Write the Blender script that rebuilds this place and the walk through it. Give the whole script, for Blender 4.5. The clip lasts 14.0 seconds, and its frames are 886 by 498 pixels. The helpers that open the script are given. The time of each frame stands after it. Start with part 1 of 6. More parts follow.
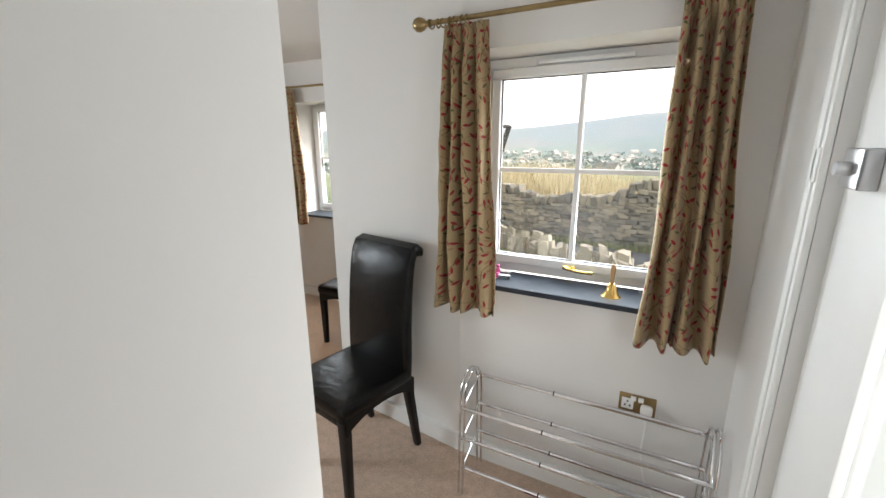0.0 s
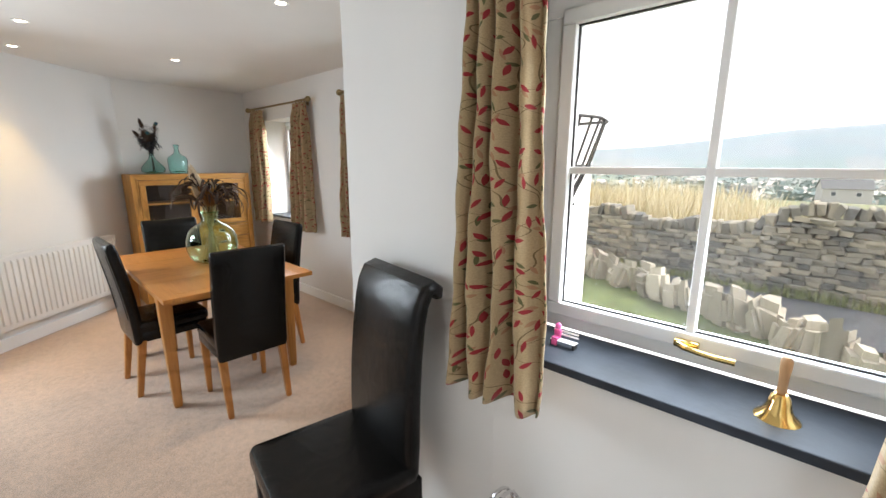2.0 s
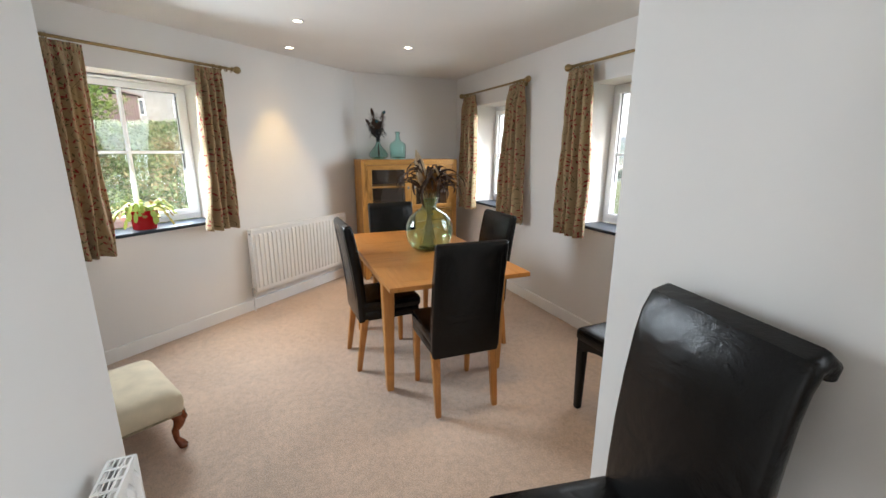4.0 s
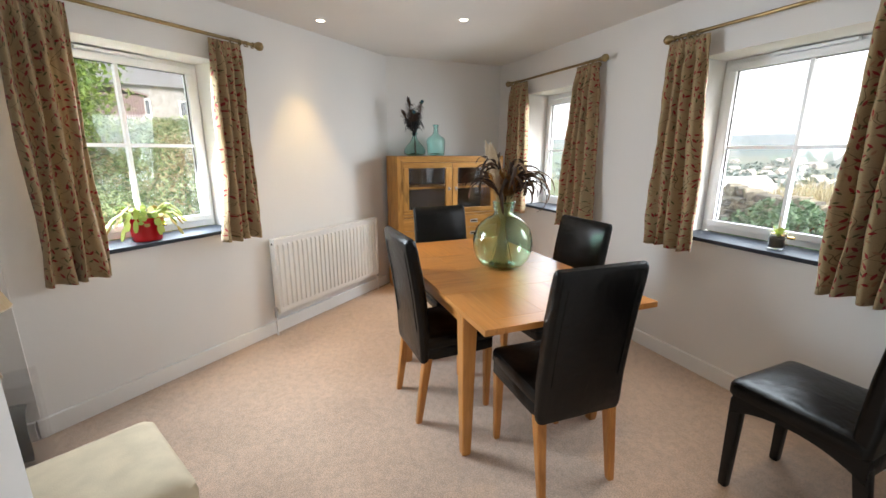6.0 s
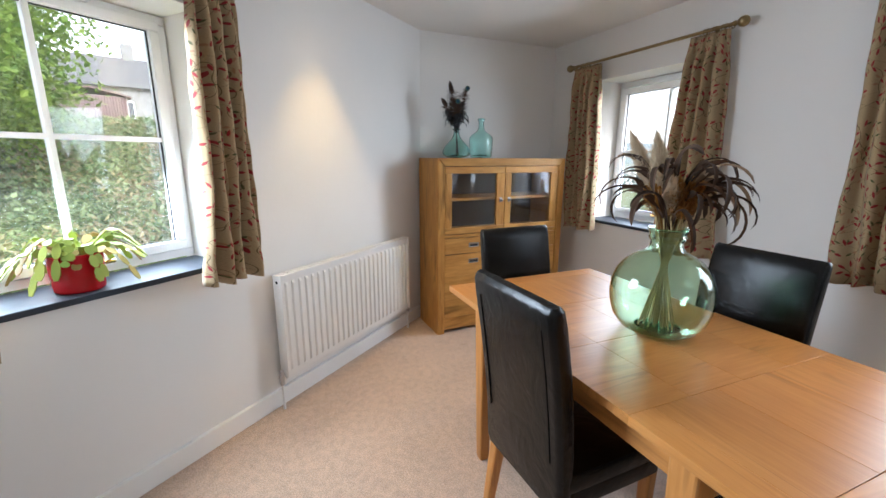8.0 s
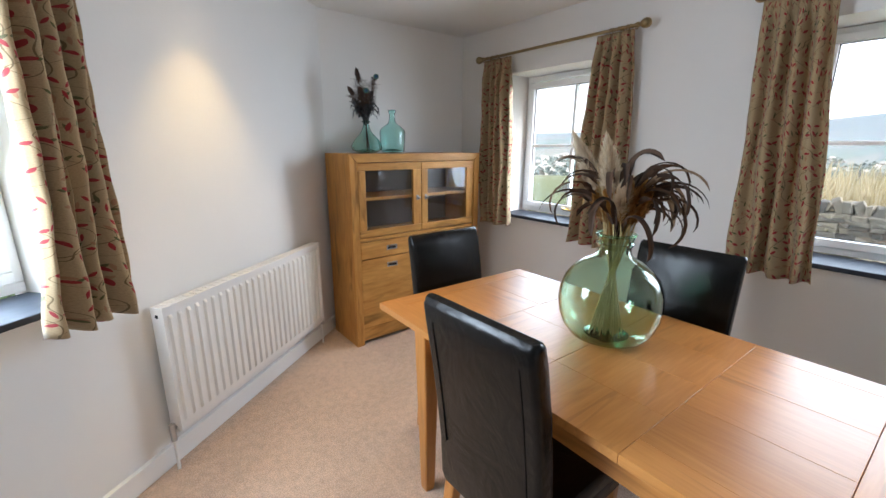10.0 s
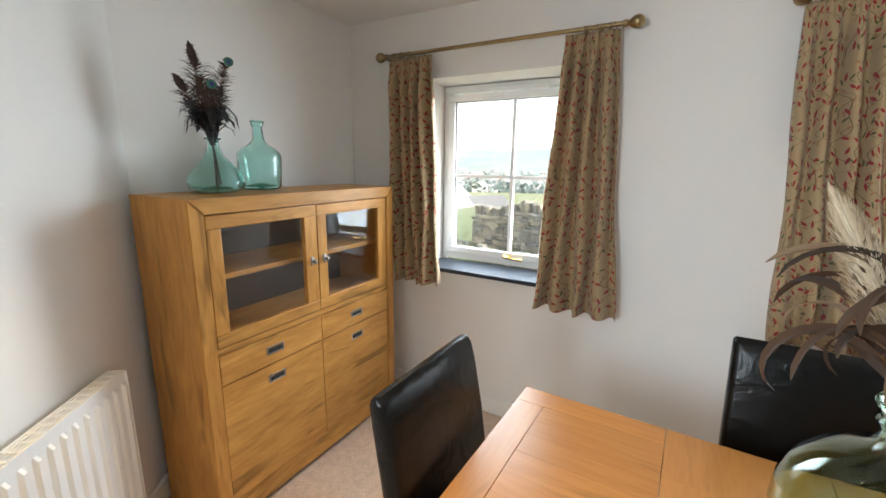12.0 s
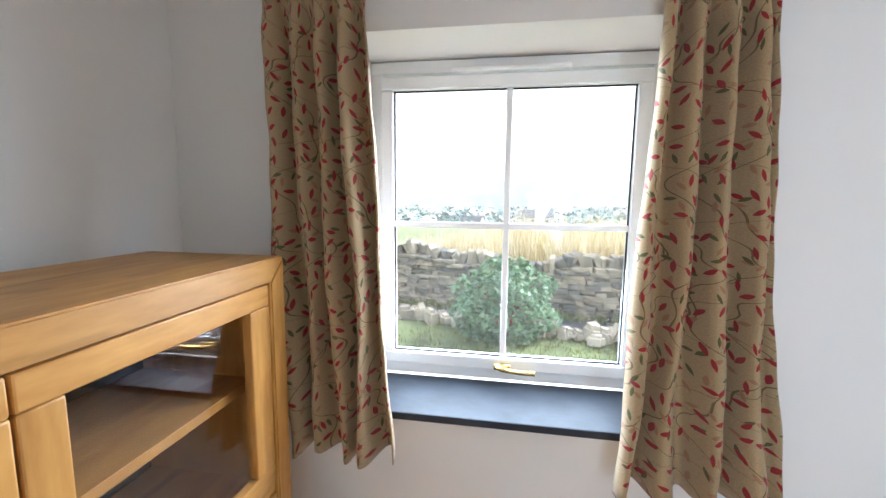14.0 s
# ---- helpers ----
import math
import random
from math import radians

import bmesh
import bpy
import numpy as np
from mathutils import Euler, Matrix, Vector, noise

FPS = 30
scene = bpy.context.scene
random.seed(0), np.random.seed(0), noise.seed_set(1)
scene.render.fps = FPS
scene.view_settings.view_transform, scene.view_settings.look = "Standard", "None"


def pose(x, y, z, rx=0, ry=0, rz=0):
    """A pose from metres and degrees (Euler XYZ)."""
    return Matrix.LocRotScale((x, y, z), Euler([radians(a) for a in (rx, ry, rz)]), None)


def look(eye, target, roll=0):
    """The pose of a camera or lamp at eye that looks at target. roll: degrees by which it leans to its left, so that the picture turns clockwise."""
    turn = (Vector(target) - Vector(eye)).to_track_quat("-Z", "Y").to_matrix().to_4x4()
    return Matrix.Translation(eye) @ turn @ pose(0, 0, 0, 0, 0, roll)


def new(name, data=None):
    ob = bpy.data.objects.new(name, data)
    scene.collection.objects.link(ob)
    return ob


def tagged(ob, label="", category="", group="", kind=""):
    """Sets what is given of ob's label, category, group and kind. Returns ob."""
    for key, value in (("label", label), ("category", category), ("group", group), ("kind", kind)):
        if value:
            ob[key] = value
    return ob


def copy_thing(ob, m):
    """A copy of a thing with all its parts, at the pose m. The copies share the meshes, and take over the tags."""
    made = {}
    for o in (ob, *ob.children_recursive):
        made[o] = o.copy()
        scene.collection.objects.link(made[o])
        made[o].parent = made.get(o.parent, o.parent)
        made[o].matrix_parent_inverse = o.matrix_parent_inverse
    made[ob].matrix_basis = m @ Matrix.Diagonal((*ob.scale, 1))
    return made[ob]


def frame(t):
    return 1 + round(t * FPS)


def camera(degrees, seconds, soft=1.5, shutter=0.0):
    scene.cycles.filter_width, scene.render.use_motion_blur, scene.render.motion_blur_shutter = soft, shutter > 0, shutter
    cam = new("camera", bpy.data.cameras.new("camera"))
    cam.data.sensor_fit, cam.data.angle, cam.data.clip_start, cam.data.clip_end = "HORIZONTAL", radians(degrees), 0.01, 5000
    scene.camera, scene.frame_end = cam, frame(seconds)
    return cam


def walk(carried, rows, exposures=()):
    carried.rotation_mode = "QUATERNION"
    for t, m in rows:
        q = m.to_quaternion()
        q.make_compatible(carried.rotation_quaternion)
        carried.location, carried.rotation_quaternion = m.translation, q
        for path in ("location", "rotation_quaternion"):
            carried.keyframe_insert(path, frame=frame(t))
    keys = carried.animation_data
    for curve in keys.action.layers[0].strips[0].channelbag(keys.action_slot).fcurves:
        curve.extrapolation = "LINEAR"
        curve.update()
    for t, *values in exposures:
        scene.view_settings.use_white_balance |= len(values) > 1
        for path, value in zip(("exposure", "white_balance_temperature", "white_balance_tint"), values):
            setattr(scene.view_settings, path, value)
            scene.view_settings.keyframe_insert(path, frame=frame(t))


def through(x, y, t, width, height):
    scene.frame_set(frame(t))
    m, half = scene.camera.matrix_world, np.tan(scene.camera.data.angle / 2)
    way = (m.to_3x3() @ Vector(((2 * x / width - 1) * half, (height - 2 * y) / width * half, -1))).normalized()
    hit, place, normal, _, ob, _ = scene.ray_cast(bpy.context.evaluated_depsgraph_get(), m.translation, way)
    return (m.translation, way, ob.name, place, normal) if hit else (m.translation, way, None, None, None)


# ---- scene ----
cam = camera(94.5, 14.0)
PATH = [
    (0, (0.596, 0.057, 1.615), (-0.31, 1.77, 1.119), -0.2),
    (0.5, (0.486, 0.332, 1.566), (-0.393, 2.077, 1.14), -0.3),
    (1, (0.434, 0.579, 1.551), (-0.496, 2.303, 1.145), -0.3),
    (1.5, (0.429, 0.736, 1.546), (-0.611, 2.397, 1.146), -0.3),
    (2, (0.452, 0.813, 1.51), (-0.863, 2.264, 1.102), 0.1),
    (2.5, (0.453, 0.808, 1.5), (-1.134, 1.939, 1.052), 0.4),
    (3, (0.322, 0.81, 1.511), (-1.425, 1.662, 1.04), 0.3),
    (5.5, (-0.661, 0.702, 1.46), (-2.457, 1.448, 0.992), 0.2),
    (6, (-0.851, 0.648, 1.445), (-2.645, 1.399, 0.979), 0.1),
    (6.5, (-1.126, 0.612, 1.435), (-2.924, 1.358, 0.973), 0.1),
    (7, (-1.407, 0.566, 1.444), (-3.204, 1.316, 0.985), 0.2),
    (7.5, (-1.727, 0.57, 1.407), (-3.523, 1.332, 0.964), 0.2),
    (8, (-1.942, 0.575, 1.403), (-3.724, 1.369, 0.963), 0.2),
    (8.5, (-1.999, 0.543, 1.425), (-3.718, 1.466, 0.984), 0.2),
    (11, (-2.649, 0.67, 1.474), (-4.0, 2.062, 0.986), 0.4),
    (11.5, (-2.985, 0.885, 1.508), (-4.184, 2.42, 1.053), 0.5),
    (12, (-3.336, 1.023, 1.531), (-4.309, 2.722, 1.122), 0.8),
    (12.5, (-3.59, 1.198, 1.562), (-4.375, 2.999, 1.186), 0.7),
    (13, (-3.851, 1.445, 1.572), (-4.431, 3.331, 1.243), 0.6),
    (13.5, (-4.089, 1.708, 1.56), (-4.526, 3.639, 1.276), 0.1),
    (14, (-4.255, 2.049, 1.547), (-4.579, 4.007, 1.301), 0.6),
]

EXPOSURE = [(0.0, 1.26, 6650, 10), (0.7, 1.52, 6450, 10), (1.5, 1.6, 6450, 10), (2.5, 1.28, 6450, 10), (3.2, 1.28, 6350, 10),
            (5.5, 1.38, 6500, 10), (7.0, 1.4, 6100, 10), (8.5, 1.3, 5850, 10), (11.0, 1.38, 6050, 10), (12.2, 1.74, 6300, 7),
            (13.2, 1.95, 6200, 8), (14.0, 1.95, 5750, 9)]
walk(cam, [(t, look(eye, target, roll)) for t, eye, target, roll in PATH], EXPOSURE)

# ---- world and lights ----
world = bpy.data.worlds.new("sky")
scene.world = world
world.use_nodes = True
wn = world.node_tree
sky = wn.nodes.new("ShaderNodeTexSky")
sky.sky_type = "NISHITA"
sky.sun_disc = False
sky.sun_elevation = radians(38)
sky.sun_rotation = radians(60)
sky.air_density, sky.dust_density = 1.0, 1.5
cloud = wn.nodes.new("ShaderNodeHueSaturation")  # high thin overcast
cloud.inputs["Saturation"].default_value, cloud.inputs["Value"].default_value = 0.22, 1.5
wn.links.new(sky.outputs[0], cloud.inputs["Color"])
wn.links.new(cloud.outputs[0], wn.nodes["Background"].inputs[0])
wn.nodes["Background"].inputs[1].default_value = 0.15

sun = new("sun", bpy.data.lights.new("sun", "SUN"))
sun.data.energy, sun.data.angle, sun.data.color = 1.5, radians(12), (1.0, 0.96, 0.9)
sun.matrix_world = look((20, 12, 20), (0, 4, 0))

WINDOW_POWER = 10.8


def window_light(m, w, h, z, y, power):
    """The sky's light in one window's opening, shining into the room."""
    lamp = new("window_light", bpy.data.lights.new("window_light", "AREA"))
    lamp.data.shape, lamp.data.size, lamp.data.size_y = "RECTANGLE", w, h
    lamp.data.energy, lamp.data.color = power, (0.81, 0.915, 1.0)
    lamp.data.spread = radians(155)
    lamp.matrix_world = m @ pose(0, y, z, -64, 0, 0)


def downlight_lamp(x, y, z, power):
    lamp = new("downlight_lamp", bpy.data.lights.new("downlight_lamp", "SPOT"))
    lamp.data.energy, lamp.data.color = power * 0.4, (1.0, 0.72, 0.4)
    lamp.data.spot_size, lamp.data.spot_blend, lamp.data.shadow_soft_size = radians(105), 0.9, 0.02
    lamp.matrix_world = pose(x, y, z)
    core = new("downlight_beam", bpy.data.lights.new("downlight_beam", "SPOT"))
    core.data.energy, core.data.color = power * 5.0, (1.0, 0.66, 0.27)
    core.data.spot_size, core.data.spot_blend, core.data.shadow_soft_size = radians(66), 0.75, 0.02
    core.matrix_world = pose(x, y, z)


# ---- materials ----
def mat(name, base, rough=0.5, metal=0.0, spread=0.06, scale=8.0, bump=0.0, bump_scale=60.0, **extra):
    """A painted or plain surface with variation at two scales and fine relief."""
    m = bpy.data.materials.new(name)
    m.use_nodes = True
    t = m.node_tree
    b = t.nodes["Principled BSDF"]
    b.inputs["Roughness"].default_value = rough
    b.inputs["Metallic"].default_value = metal
    for k, v in extra.items():
        b.inputs[k.replace("_", " ")].default_value = v
    co = t.nodes.new("ShaderNodeTexCoord")
    n1 = t.nodes.new("ShaderNodeTexNoise")
    n1.inputs["Scale"].default_value, n1.inputs["Detail"].default_value = scale, 6
    t.links.new(co.outputs["Object"], n1.inputs["Vector"])
    r = t.nodes.new("ShaderNodeValToRGB")
    c = tuple(base) + (1,)
    r.color_ramp.elements[0].color = tuple(v * (1 - spread) for v in c[:3]) + (1,)
    r.color_ramp.elements[1].color = tuple(min(1, v * (1 + spread)) for v in c[:3]) + (1,)
    r.color_ramp.elements[0].position, r.color_ramp.elements[1].position = 0.3, 0.7
    t.links.new(n1.outputs["Fac"], r.inputs[0])
    t.links.new(r.outputs[0], b.inputs["Base Color"])
    if bump:
        n2 = t.nodes.new("ShaderNodeTexNoise")
        n2.inputs["Scale"].default_value, n2.inputs["Detail"].default_value = bump_scale, 5
        t.links.new(co.outputs["Object"], n2.inputs["Vector"])
        bp = t.nodes.new("ShaderNodeBump")
        bp.inputs["Strength"].default_value, bp.inputs["Distance"].default_value = bump, 0.004
        t.links.new(n2.outputs["Fac"], bp.inputs["Height"])
        t.links.new(bp.outputs[0], b.inputs["Normal"])
    return m


def wood_mat(name, dark, light, along=(1, 12, 12), rough=0.31, gloss=0.42, knots=0.78):
    """Oiled oak: long grain streaks, growth bands and per-board tint."""
    m = bpy.data.materials.new(name)
    m.use_nodes = True
    t = m.node_tree
    L = t.links.new
    b = t.nodes["Principled BSDF"]
    b.inputs["Roughness"].default_value = rough
    b.inputs["Specular IOR Level"].default_value = gloss
    co = t.nodes.new("ShaderNodeTexCoord")
    info = t.nodes.new("ShaderNodeObjectInfo")
    off = t.nodes.new("ShaderNodeVectorMath")
    off.operation = "ADD"
    L(co.outputs["Object"], off.inputs[0])
    mul = t.nodes.new("ShaderNodeMath")
    mul.operation, mul.inputs[1].default_value = "MULTIPLY", 7.0
    L(info.outputs["Random"], mul.inputs[0])
    L(mul.outputs[0], off.inputs[1])
    mp = t.nodes.new("ShaderNodeMapping")
    mp.inputs["Scale"].default_value = along
    L(off.outputs[0], mp.inputs[0])
    big = t.nodes.new("ShaderNodeTexNoise")
    big.inputs["Scale"].default_value, big.inputs["Detail"].default_value, big.inputs["Distortion"].default_value = 1.6, 3, 1.2
    L(mp.outputs[0], big.inputs["Vector"])
    fine = t.nodes.new("ShaderNodeTexNoise")
    fine.inputs["Scale"].default_value, fine.inputs["Detail"].default_value = 9, 8
    L(mp.outputs[0], fine.inputs["Vector"])
    mix = t.nodes.new("ShaderNodeMix")
    mix.inputs[0].default_value = 0.45
    L(big.outputs["Fac"], mix.inputs[2])
    L(fine.outputs["Fac"], mix.inputs[3])
    r = t.nodes.new("ShaderNodeValToRGB")
    r.color_ramp.elements[0].position, r.color_ramp.elements[1].position = 0.33, 0.68
    r.color_ramp.elements[0].color, r.color_ramp.elements[1].color = dark + (1,), light + (1,)
    L(mix.outputs[0], r.inputs[0])
    hsv = t.nodes.new("ShaderNodeHueSaturation")
    vv = t.nodes.new("ShaderNodeMapRange")
    vv.inputs["To Min"].default_value, vv.inputs["To Max"].default_value = 0.92, 1.06
    L(info.outputs["Random"], vv.inputs[0])
    L(vv.outputs[0], hsv.inputs["Value"])
    # scattered darker knots and heart streaks
    knot = t.nodes.new("ShaderNodeTexNoise")
    knot.inputs["Scale"].default_value, knot.inputs["Detail"].default_value, knot.inputs["Distortion"].default_value = 1.1, 2, 2.0
    L(mp.outputs[0], knot.inputs["Vector"])
    kr = t.nodes.new("ShaderNodeMapRange")
    kr.inputs["From Min"].default_value, kr.inputs["From Max"].default_value = 0.60, 0.72
    kr.inputs["To Min"].default_value, kr.inputs["To Max"].default_value = 1.0, knots
    L(knot.outputs["Fac"], kr.inputs[0])
    ks = t.nodes.new("ShaderNodeVectorMath")
    ks.operation = "SCALE"
    L(r.outputs[0], ks.inputs[0])
    L(kr.outputs[0], ks.inputs["Scale"])
    L(ks.outputs[0], hsv.inputs["Color"])
    L(hsv.outputs[0], b.inputs["Base Color"])
    bp = t.nodes.new("ShaderNodeBump")
    bp.inputs["Strength"].default_value, bp.inputs["Distance"].default_value = 0.12, 0.001
    L(fine.outputs["Fac"], bp.inputs["Height"])
    L(bp.outputs[0], b.inputs["Normal"])
    return m


def glass_mat(name, color, rough=0.0, thin=False, ior=1.45):
    m = bpy.data.materials.new(name)
    m.use_nodes = True
    t = m.node_tree
    b = t.nodes["Principled BSDF"]
    b.inputs["Base Color"].default_value = color + (1,)
    b.inputs["Roughness"].default_value = rough
    b.inputs["Transmission Weight"].default_value = 1.0
    b.inputs["IOR"].default_value = 1.02 if thin else ior
    b.inputs["Specular IOR Level"].default_value = 0.5
    return m


def pane_mat(name, haze=0.04, mirror=0.035):
    """A flat pane: clear, with a little mirror and a white diffuse haze."""
    m = bpy.data.materials.new(name)
    m.use_nodes = True
    t = m.node_tree
    t.nodes.remove(t.nodes["Principled BSDF"])
    out = t.nodes["Material Output"]
    tr, gl, fr, mx = (t.nodes.new("ShaderNode" + k) for k in ("BsdfTransparent", "BsdfGlossy", "LayerWeight", "MixShader"))
    gl.inputs["Roughness"].default_value = 0.0
    fr.inputs["Blend"].default_value = 0.25
    pw = t.nodes.new("ShaderNodeMath")
    pw.operation, pw.inputs[1].default_value = "POWER", 3.0
    ad = t.nodes.new("ShaderNodeMath")
    ad.operation, ad.inputs[1].default_value = "ADD", mirror
    ad.use_clamp = True
    t.links.new(fr.outputs["Facing"], pw.inputs[0])
    t.links.new(pw.outputs[0], ad.inputs[0])
    t.links.new(ad.outputs[0], mx.inputs[0])
    t.links.new(tr.outputs[0], mx.inputs[1])
    t.links.new(gl.outputs[0], mx.inputs[2])
    df, m2 = t.nodes.new("ShaderNodeBsdfDiffuse"), t.nodes.new("ShaderNodeMixShader")
    m2.inputs[0].default_value = haze
    t.links.new(mx.outputs[0], m2.inputs[1])
    t.links.new(df.outputs[0], m2.inputs[2])
    t.links.new(m2.outputs[0], out.inputs["Surface"])
    return m


def glow_mat(name, color, strength):
    m = bpy.data.materials.new(name)
    m.use_nodes = True
    b = m.node_tree.nodes["Principled BSDF"]
    b.inputs["Emission Color"].default_value = color + (1,)
    b.inputs["Emission Strength"].default_value = strength
    return m


def carpet_mat():
    m = mat("carpet_pile", (0.57, 0.415, 0.31), 0.95, spread=0.10, scale=2.2, bump=0.9, bump_scale=420)
    t = m.node_tree
    b = t.nodes["Principled BSDF"]
    b.inputs["Sheen Weight"].default_value = 0.3
    ramp = [n for n in t.nodes if n.type == "VALTORGB"][0]
    co = [n for n in t.nodes if n.type == "TEX_COORD"][0]
    fine = t.nodes.new("ShaderNodeTexNoise")
    fine.inputs["Scale"].default_value, fine.inputs["Detail"].default_value = 160, 4
    t.links.new(co.outputs["Object"], fine.inputs["Vector"])
    mr = t.nodes.new("ShaderNodeMapRange")
    mr.inputs["From Min"].default_value, mr.inputs["From Max"].default_value = 0.3, 0.7
    mr.inputs["To Min"].default_value, mr.inputs["To Max"].default_value = 0.74, 1.20
    t.links.new(fine.outputs["Fac"], mr.inputs[0])
    # walked-in blotches
    blot = t.nodes.new("ShaderNodeTexNoise")
    blot.inputs["Scale"].default_value, blot.inputs["Detail"].default_value = 24.0, 8
    t.links.new(co.outputs["Object"], blot.inputs["Vector"])
    m3 = t.nodes.new("ShaderNodeMapRange")
    m3.inputs["From Min"].default_value, m3.inputs["From Max"].default_value = 0.35, 0.6
    m3.inputs["To Min"].default_value, m3.inputs["To Max"].default_value = 0.90, 1.05
    t.links.new(blot.outputs["Fac"], m3.inputs[0])
    mu = t.nodes.new("ShaderNodeMath")
    mu.operation = "MULTIPLY"
    t.links.new(mr.outputs[0], mu.inputs[0])
    t.links.new(m3.outputs[0], mu.inputs[1])
    mm = t.nodes.new("ShaderNodeVectorMath")
    mm.operation = "SCALE"
    t.links.new(ramp.outputs[0], mm.inputs[0])
    t.links.new(mu.outputs[0], mm.inputs["Scale"])
    t.links.new(mm.outputs[0], b.inputs["Base Color"])
    return m


def curtain_mat():
    """Oatmeal cloth woven with trailing vines and small red and green leaves; the UVs are metres of cloth."""
    m = bpy.data.materials.new("curtain_cloth")
    m.use_nodes = True
    t = m.node_tree
    L, N = t.links.new, t.nodes.new
    b = t.nodes["Principled BSDF"]
    b.inputs["Roughness"].default_value = 0.9
    b.inputs["Sheen Weight"].default_value = 0.2
    uv = N("ShaderNodeUVMap")

    def math_node(op, a, c=None, clamp=False):
        n = N("ShaderNodeMath")
        n.operation, n.use_clamp = op, clamp
        for i, v in enumerate((a, c)):
            if v is None:
                continue
            if isinstance(v, (int, float)):
                n.inputs[i].default_value = v
            else:
                L(v, n.inputs[i])
        return n.outputs[0]

    def leaves(scale, seed, half, wide, keep):
        mp = N("ShaderNodeMapping")
        mp.inputs["Scale"].default_value = (scale, scale * 0.75, scale)
        mp.inputs["Location"].default_value = (seed, seed * 1.7, 0)
        L(uv.outputs[0], mp.inputs[0])
        vo = N("ShaderNodeTexVoronoi")
        vo.voronoi_dimensions = "2D"
        vo.inputs["Scale"].default_value, vo.inputs["Randomness"].default_value = 1.0, 0.75
        L(mp.outputs[0], vo.inputs["Vector"])
        d = N("ShaderNodeVectorMath")
        d.operation = "SUBTRACT"
        L(mp.outputs[0], d.inputs[0])
        L(vo.outputs["Position"], d.inputs[1])
        sep = N("ShaderNodeSeparateColor")
        L(vo.outputs["Color"], sep.inputs[0])
        rot = N("ShaderNodeVectorRotate")
        rot.rotation_type = "Z_AXIS"
        L(d.outputs[0], rot.inputs["Vector"])
        ang = math_node("MULTIPLY", sep.outputs[0], 6.283)
        L(ang, rot.inputs["Angle"])
        xyz = N("ShaderNodeSeparateXYZ")
        L(rot.outputs[0], xyz.inputs[0])
        ax = math_node("ABSOLUTE", xyz.outputs[0])
        y2 = math_node("DIVIDE", xyz.outputs[1], half)
        y2 = math_node("MULTIPLY", y2, y2)
        lim = math_node("MULTIPLY", math_node("SUBTRACT", 1.0, y2), wide)
        inside = math_node("LESS_THAN", ax, lim)
        some = math_node("LESS_THAN", sep.outputs[1], keep)
        return math_node("MULTIPLY", inside, some), sep.outputs[2]

    red, shade = leaves(29.0, 0.3, 0.36, 0.13, 0.75)
    green, _ = leaves(27.0, 5.1, 0.30, 0.095, 0.45)
    pale, _ = leaves(28.0, 9.4, 0.30, 0.11, 0.5)
    sx = N("ShaderNodeSeparateXYZ")
    L(uv.outputs[0], sx.inputs[0])

    def vine(freq, amp, wave, shift):
        s = math_node("SINE", math_node("ADD", math_node("MULTIPLY", sx.outputs[1], wave), shift))
        s2 = math_node("SINE", math_node("MULTIPLY", sx.outputs[1], wave * 2.3))
        p = math_node("ADD", math_node("MULTIPLY", sx.outputs[0], freq), math_node("MULTIPLY", math_node("ADD", s, math_node("MULTIPLY", s2, 0.4)), amp))
        f = math_node("ABSOLUTE", math_node("SUBTRACT", math_node("FRACT", p), 0.5))
        return math_node("LESS_THAN", f, 0.0018 * freq)

    v = math_node("MAXIMUM", vine(9.0, 0.42, 21.0, 0.0), vine(7.0, 0.5, 30.0, 2.0))
    weave = N("ShaderNodeTexNoise")
    weave.inputs["Scale"].default_value, weave.inputs["Detail"].default_value = 300, 3
    L(uv.outputs[0], weave.inputs["Vector"])
    wr = N("ShaderNodeValToRGB")
    wr.color_ramp.elements[0].position, wr.color_ramp.elements[1].position = 0.3, 0.7
    wr.color_ramp.elements[0].color, wr.color_ramp.elements[1].color = (0.36, 0.255, 0.135, 1), (0.48, 0.35, 0.195, 1)
    L(weave.outputs["Fac"], wr.inputs[0])
    col = wr.outputs[0]
    for fac, c in ((v, (0.17, 0.115, 0.05)), (pale, (0.36, 0.19, 0.10)), (green, (0.105, 0.10, 0.035)), (red, (0.30, 0.02, 0.024))):
        mx = N("ShaderNodeMix")
        mx.data_type = "RGBA"
        L(fac, mx.inputs["Factor"])
        L(col, mx.inputs["A"])
        mx.inputs["B"].default_value = c + (1,)
        col = mx.outputs["Result"]
    L(col, b.inputs["Base Color"])
    tl = N("ShaderNodeBsdfTranslucent")
    L(col, tl.inputs[0])
    ms = N("ShaderNodeMixShader")
    ms.inputs[0].default_value = 0.16
    L(b.outputs[0], ms.inputs[1])
    L(tl.outputs[0], ms.inputs[2])
    L(ms.outputs[0], t.nodes["Material Output"].inputs["Surface"])
    bp = N("ShaderNodeBump")
    bp.inputs["Strength"].default_value, bp.inputs["Distance"].default_value = 0.3, 0.001
    L(weave.outputs["Fac"], bp.inputs["Height"])
    L(bp.outputs[0], b.inputs["Normal"])
    return m


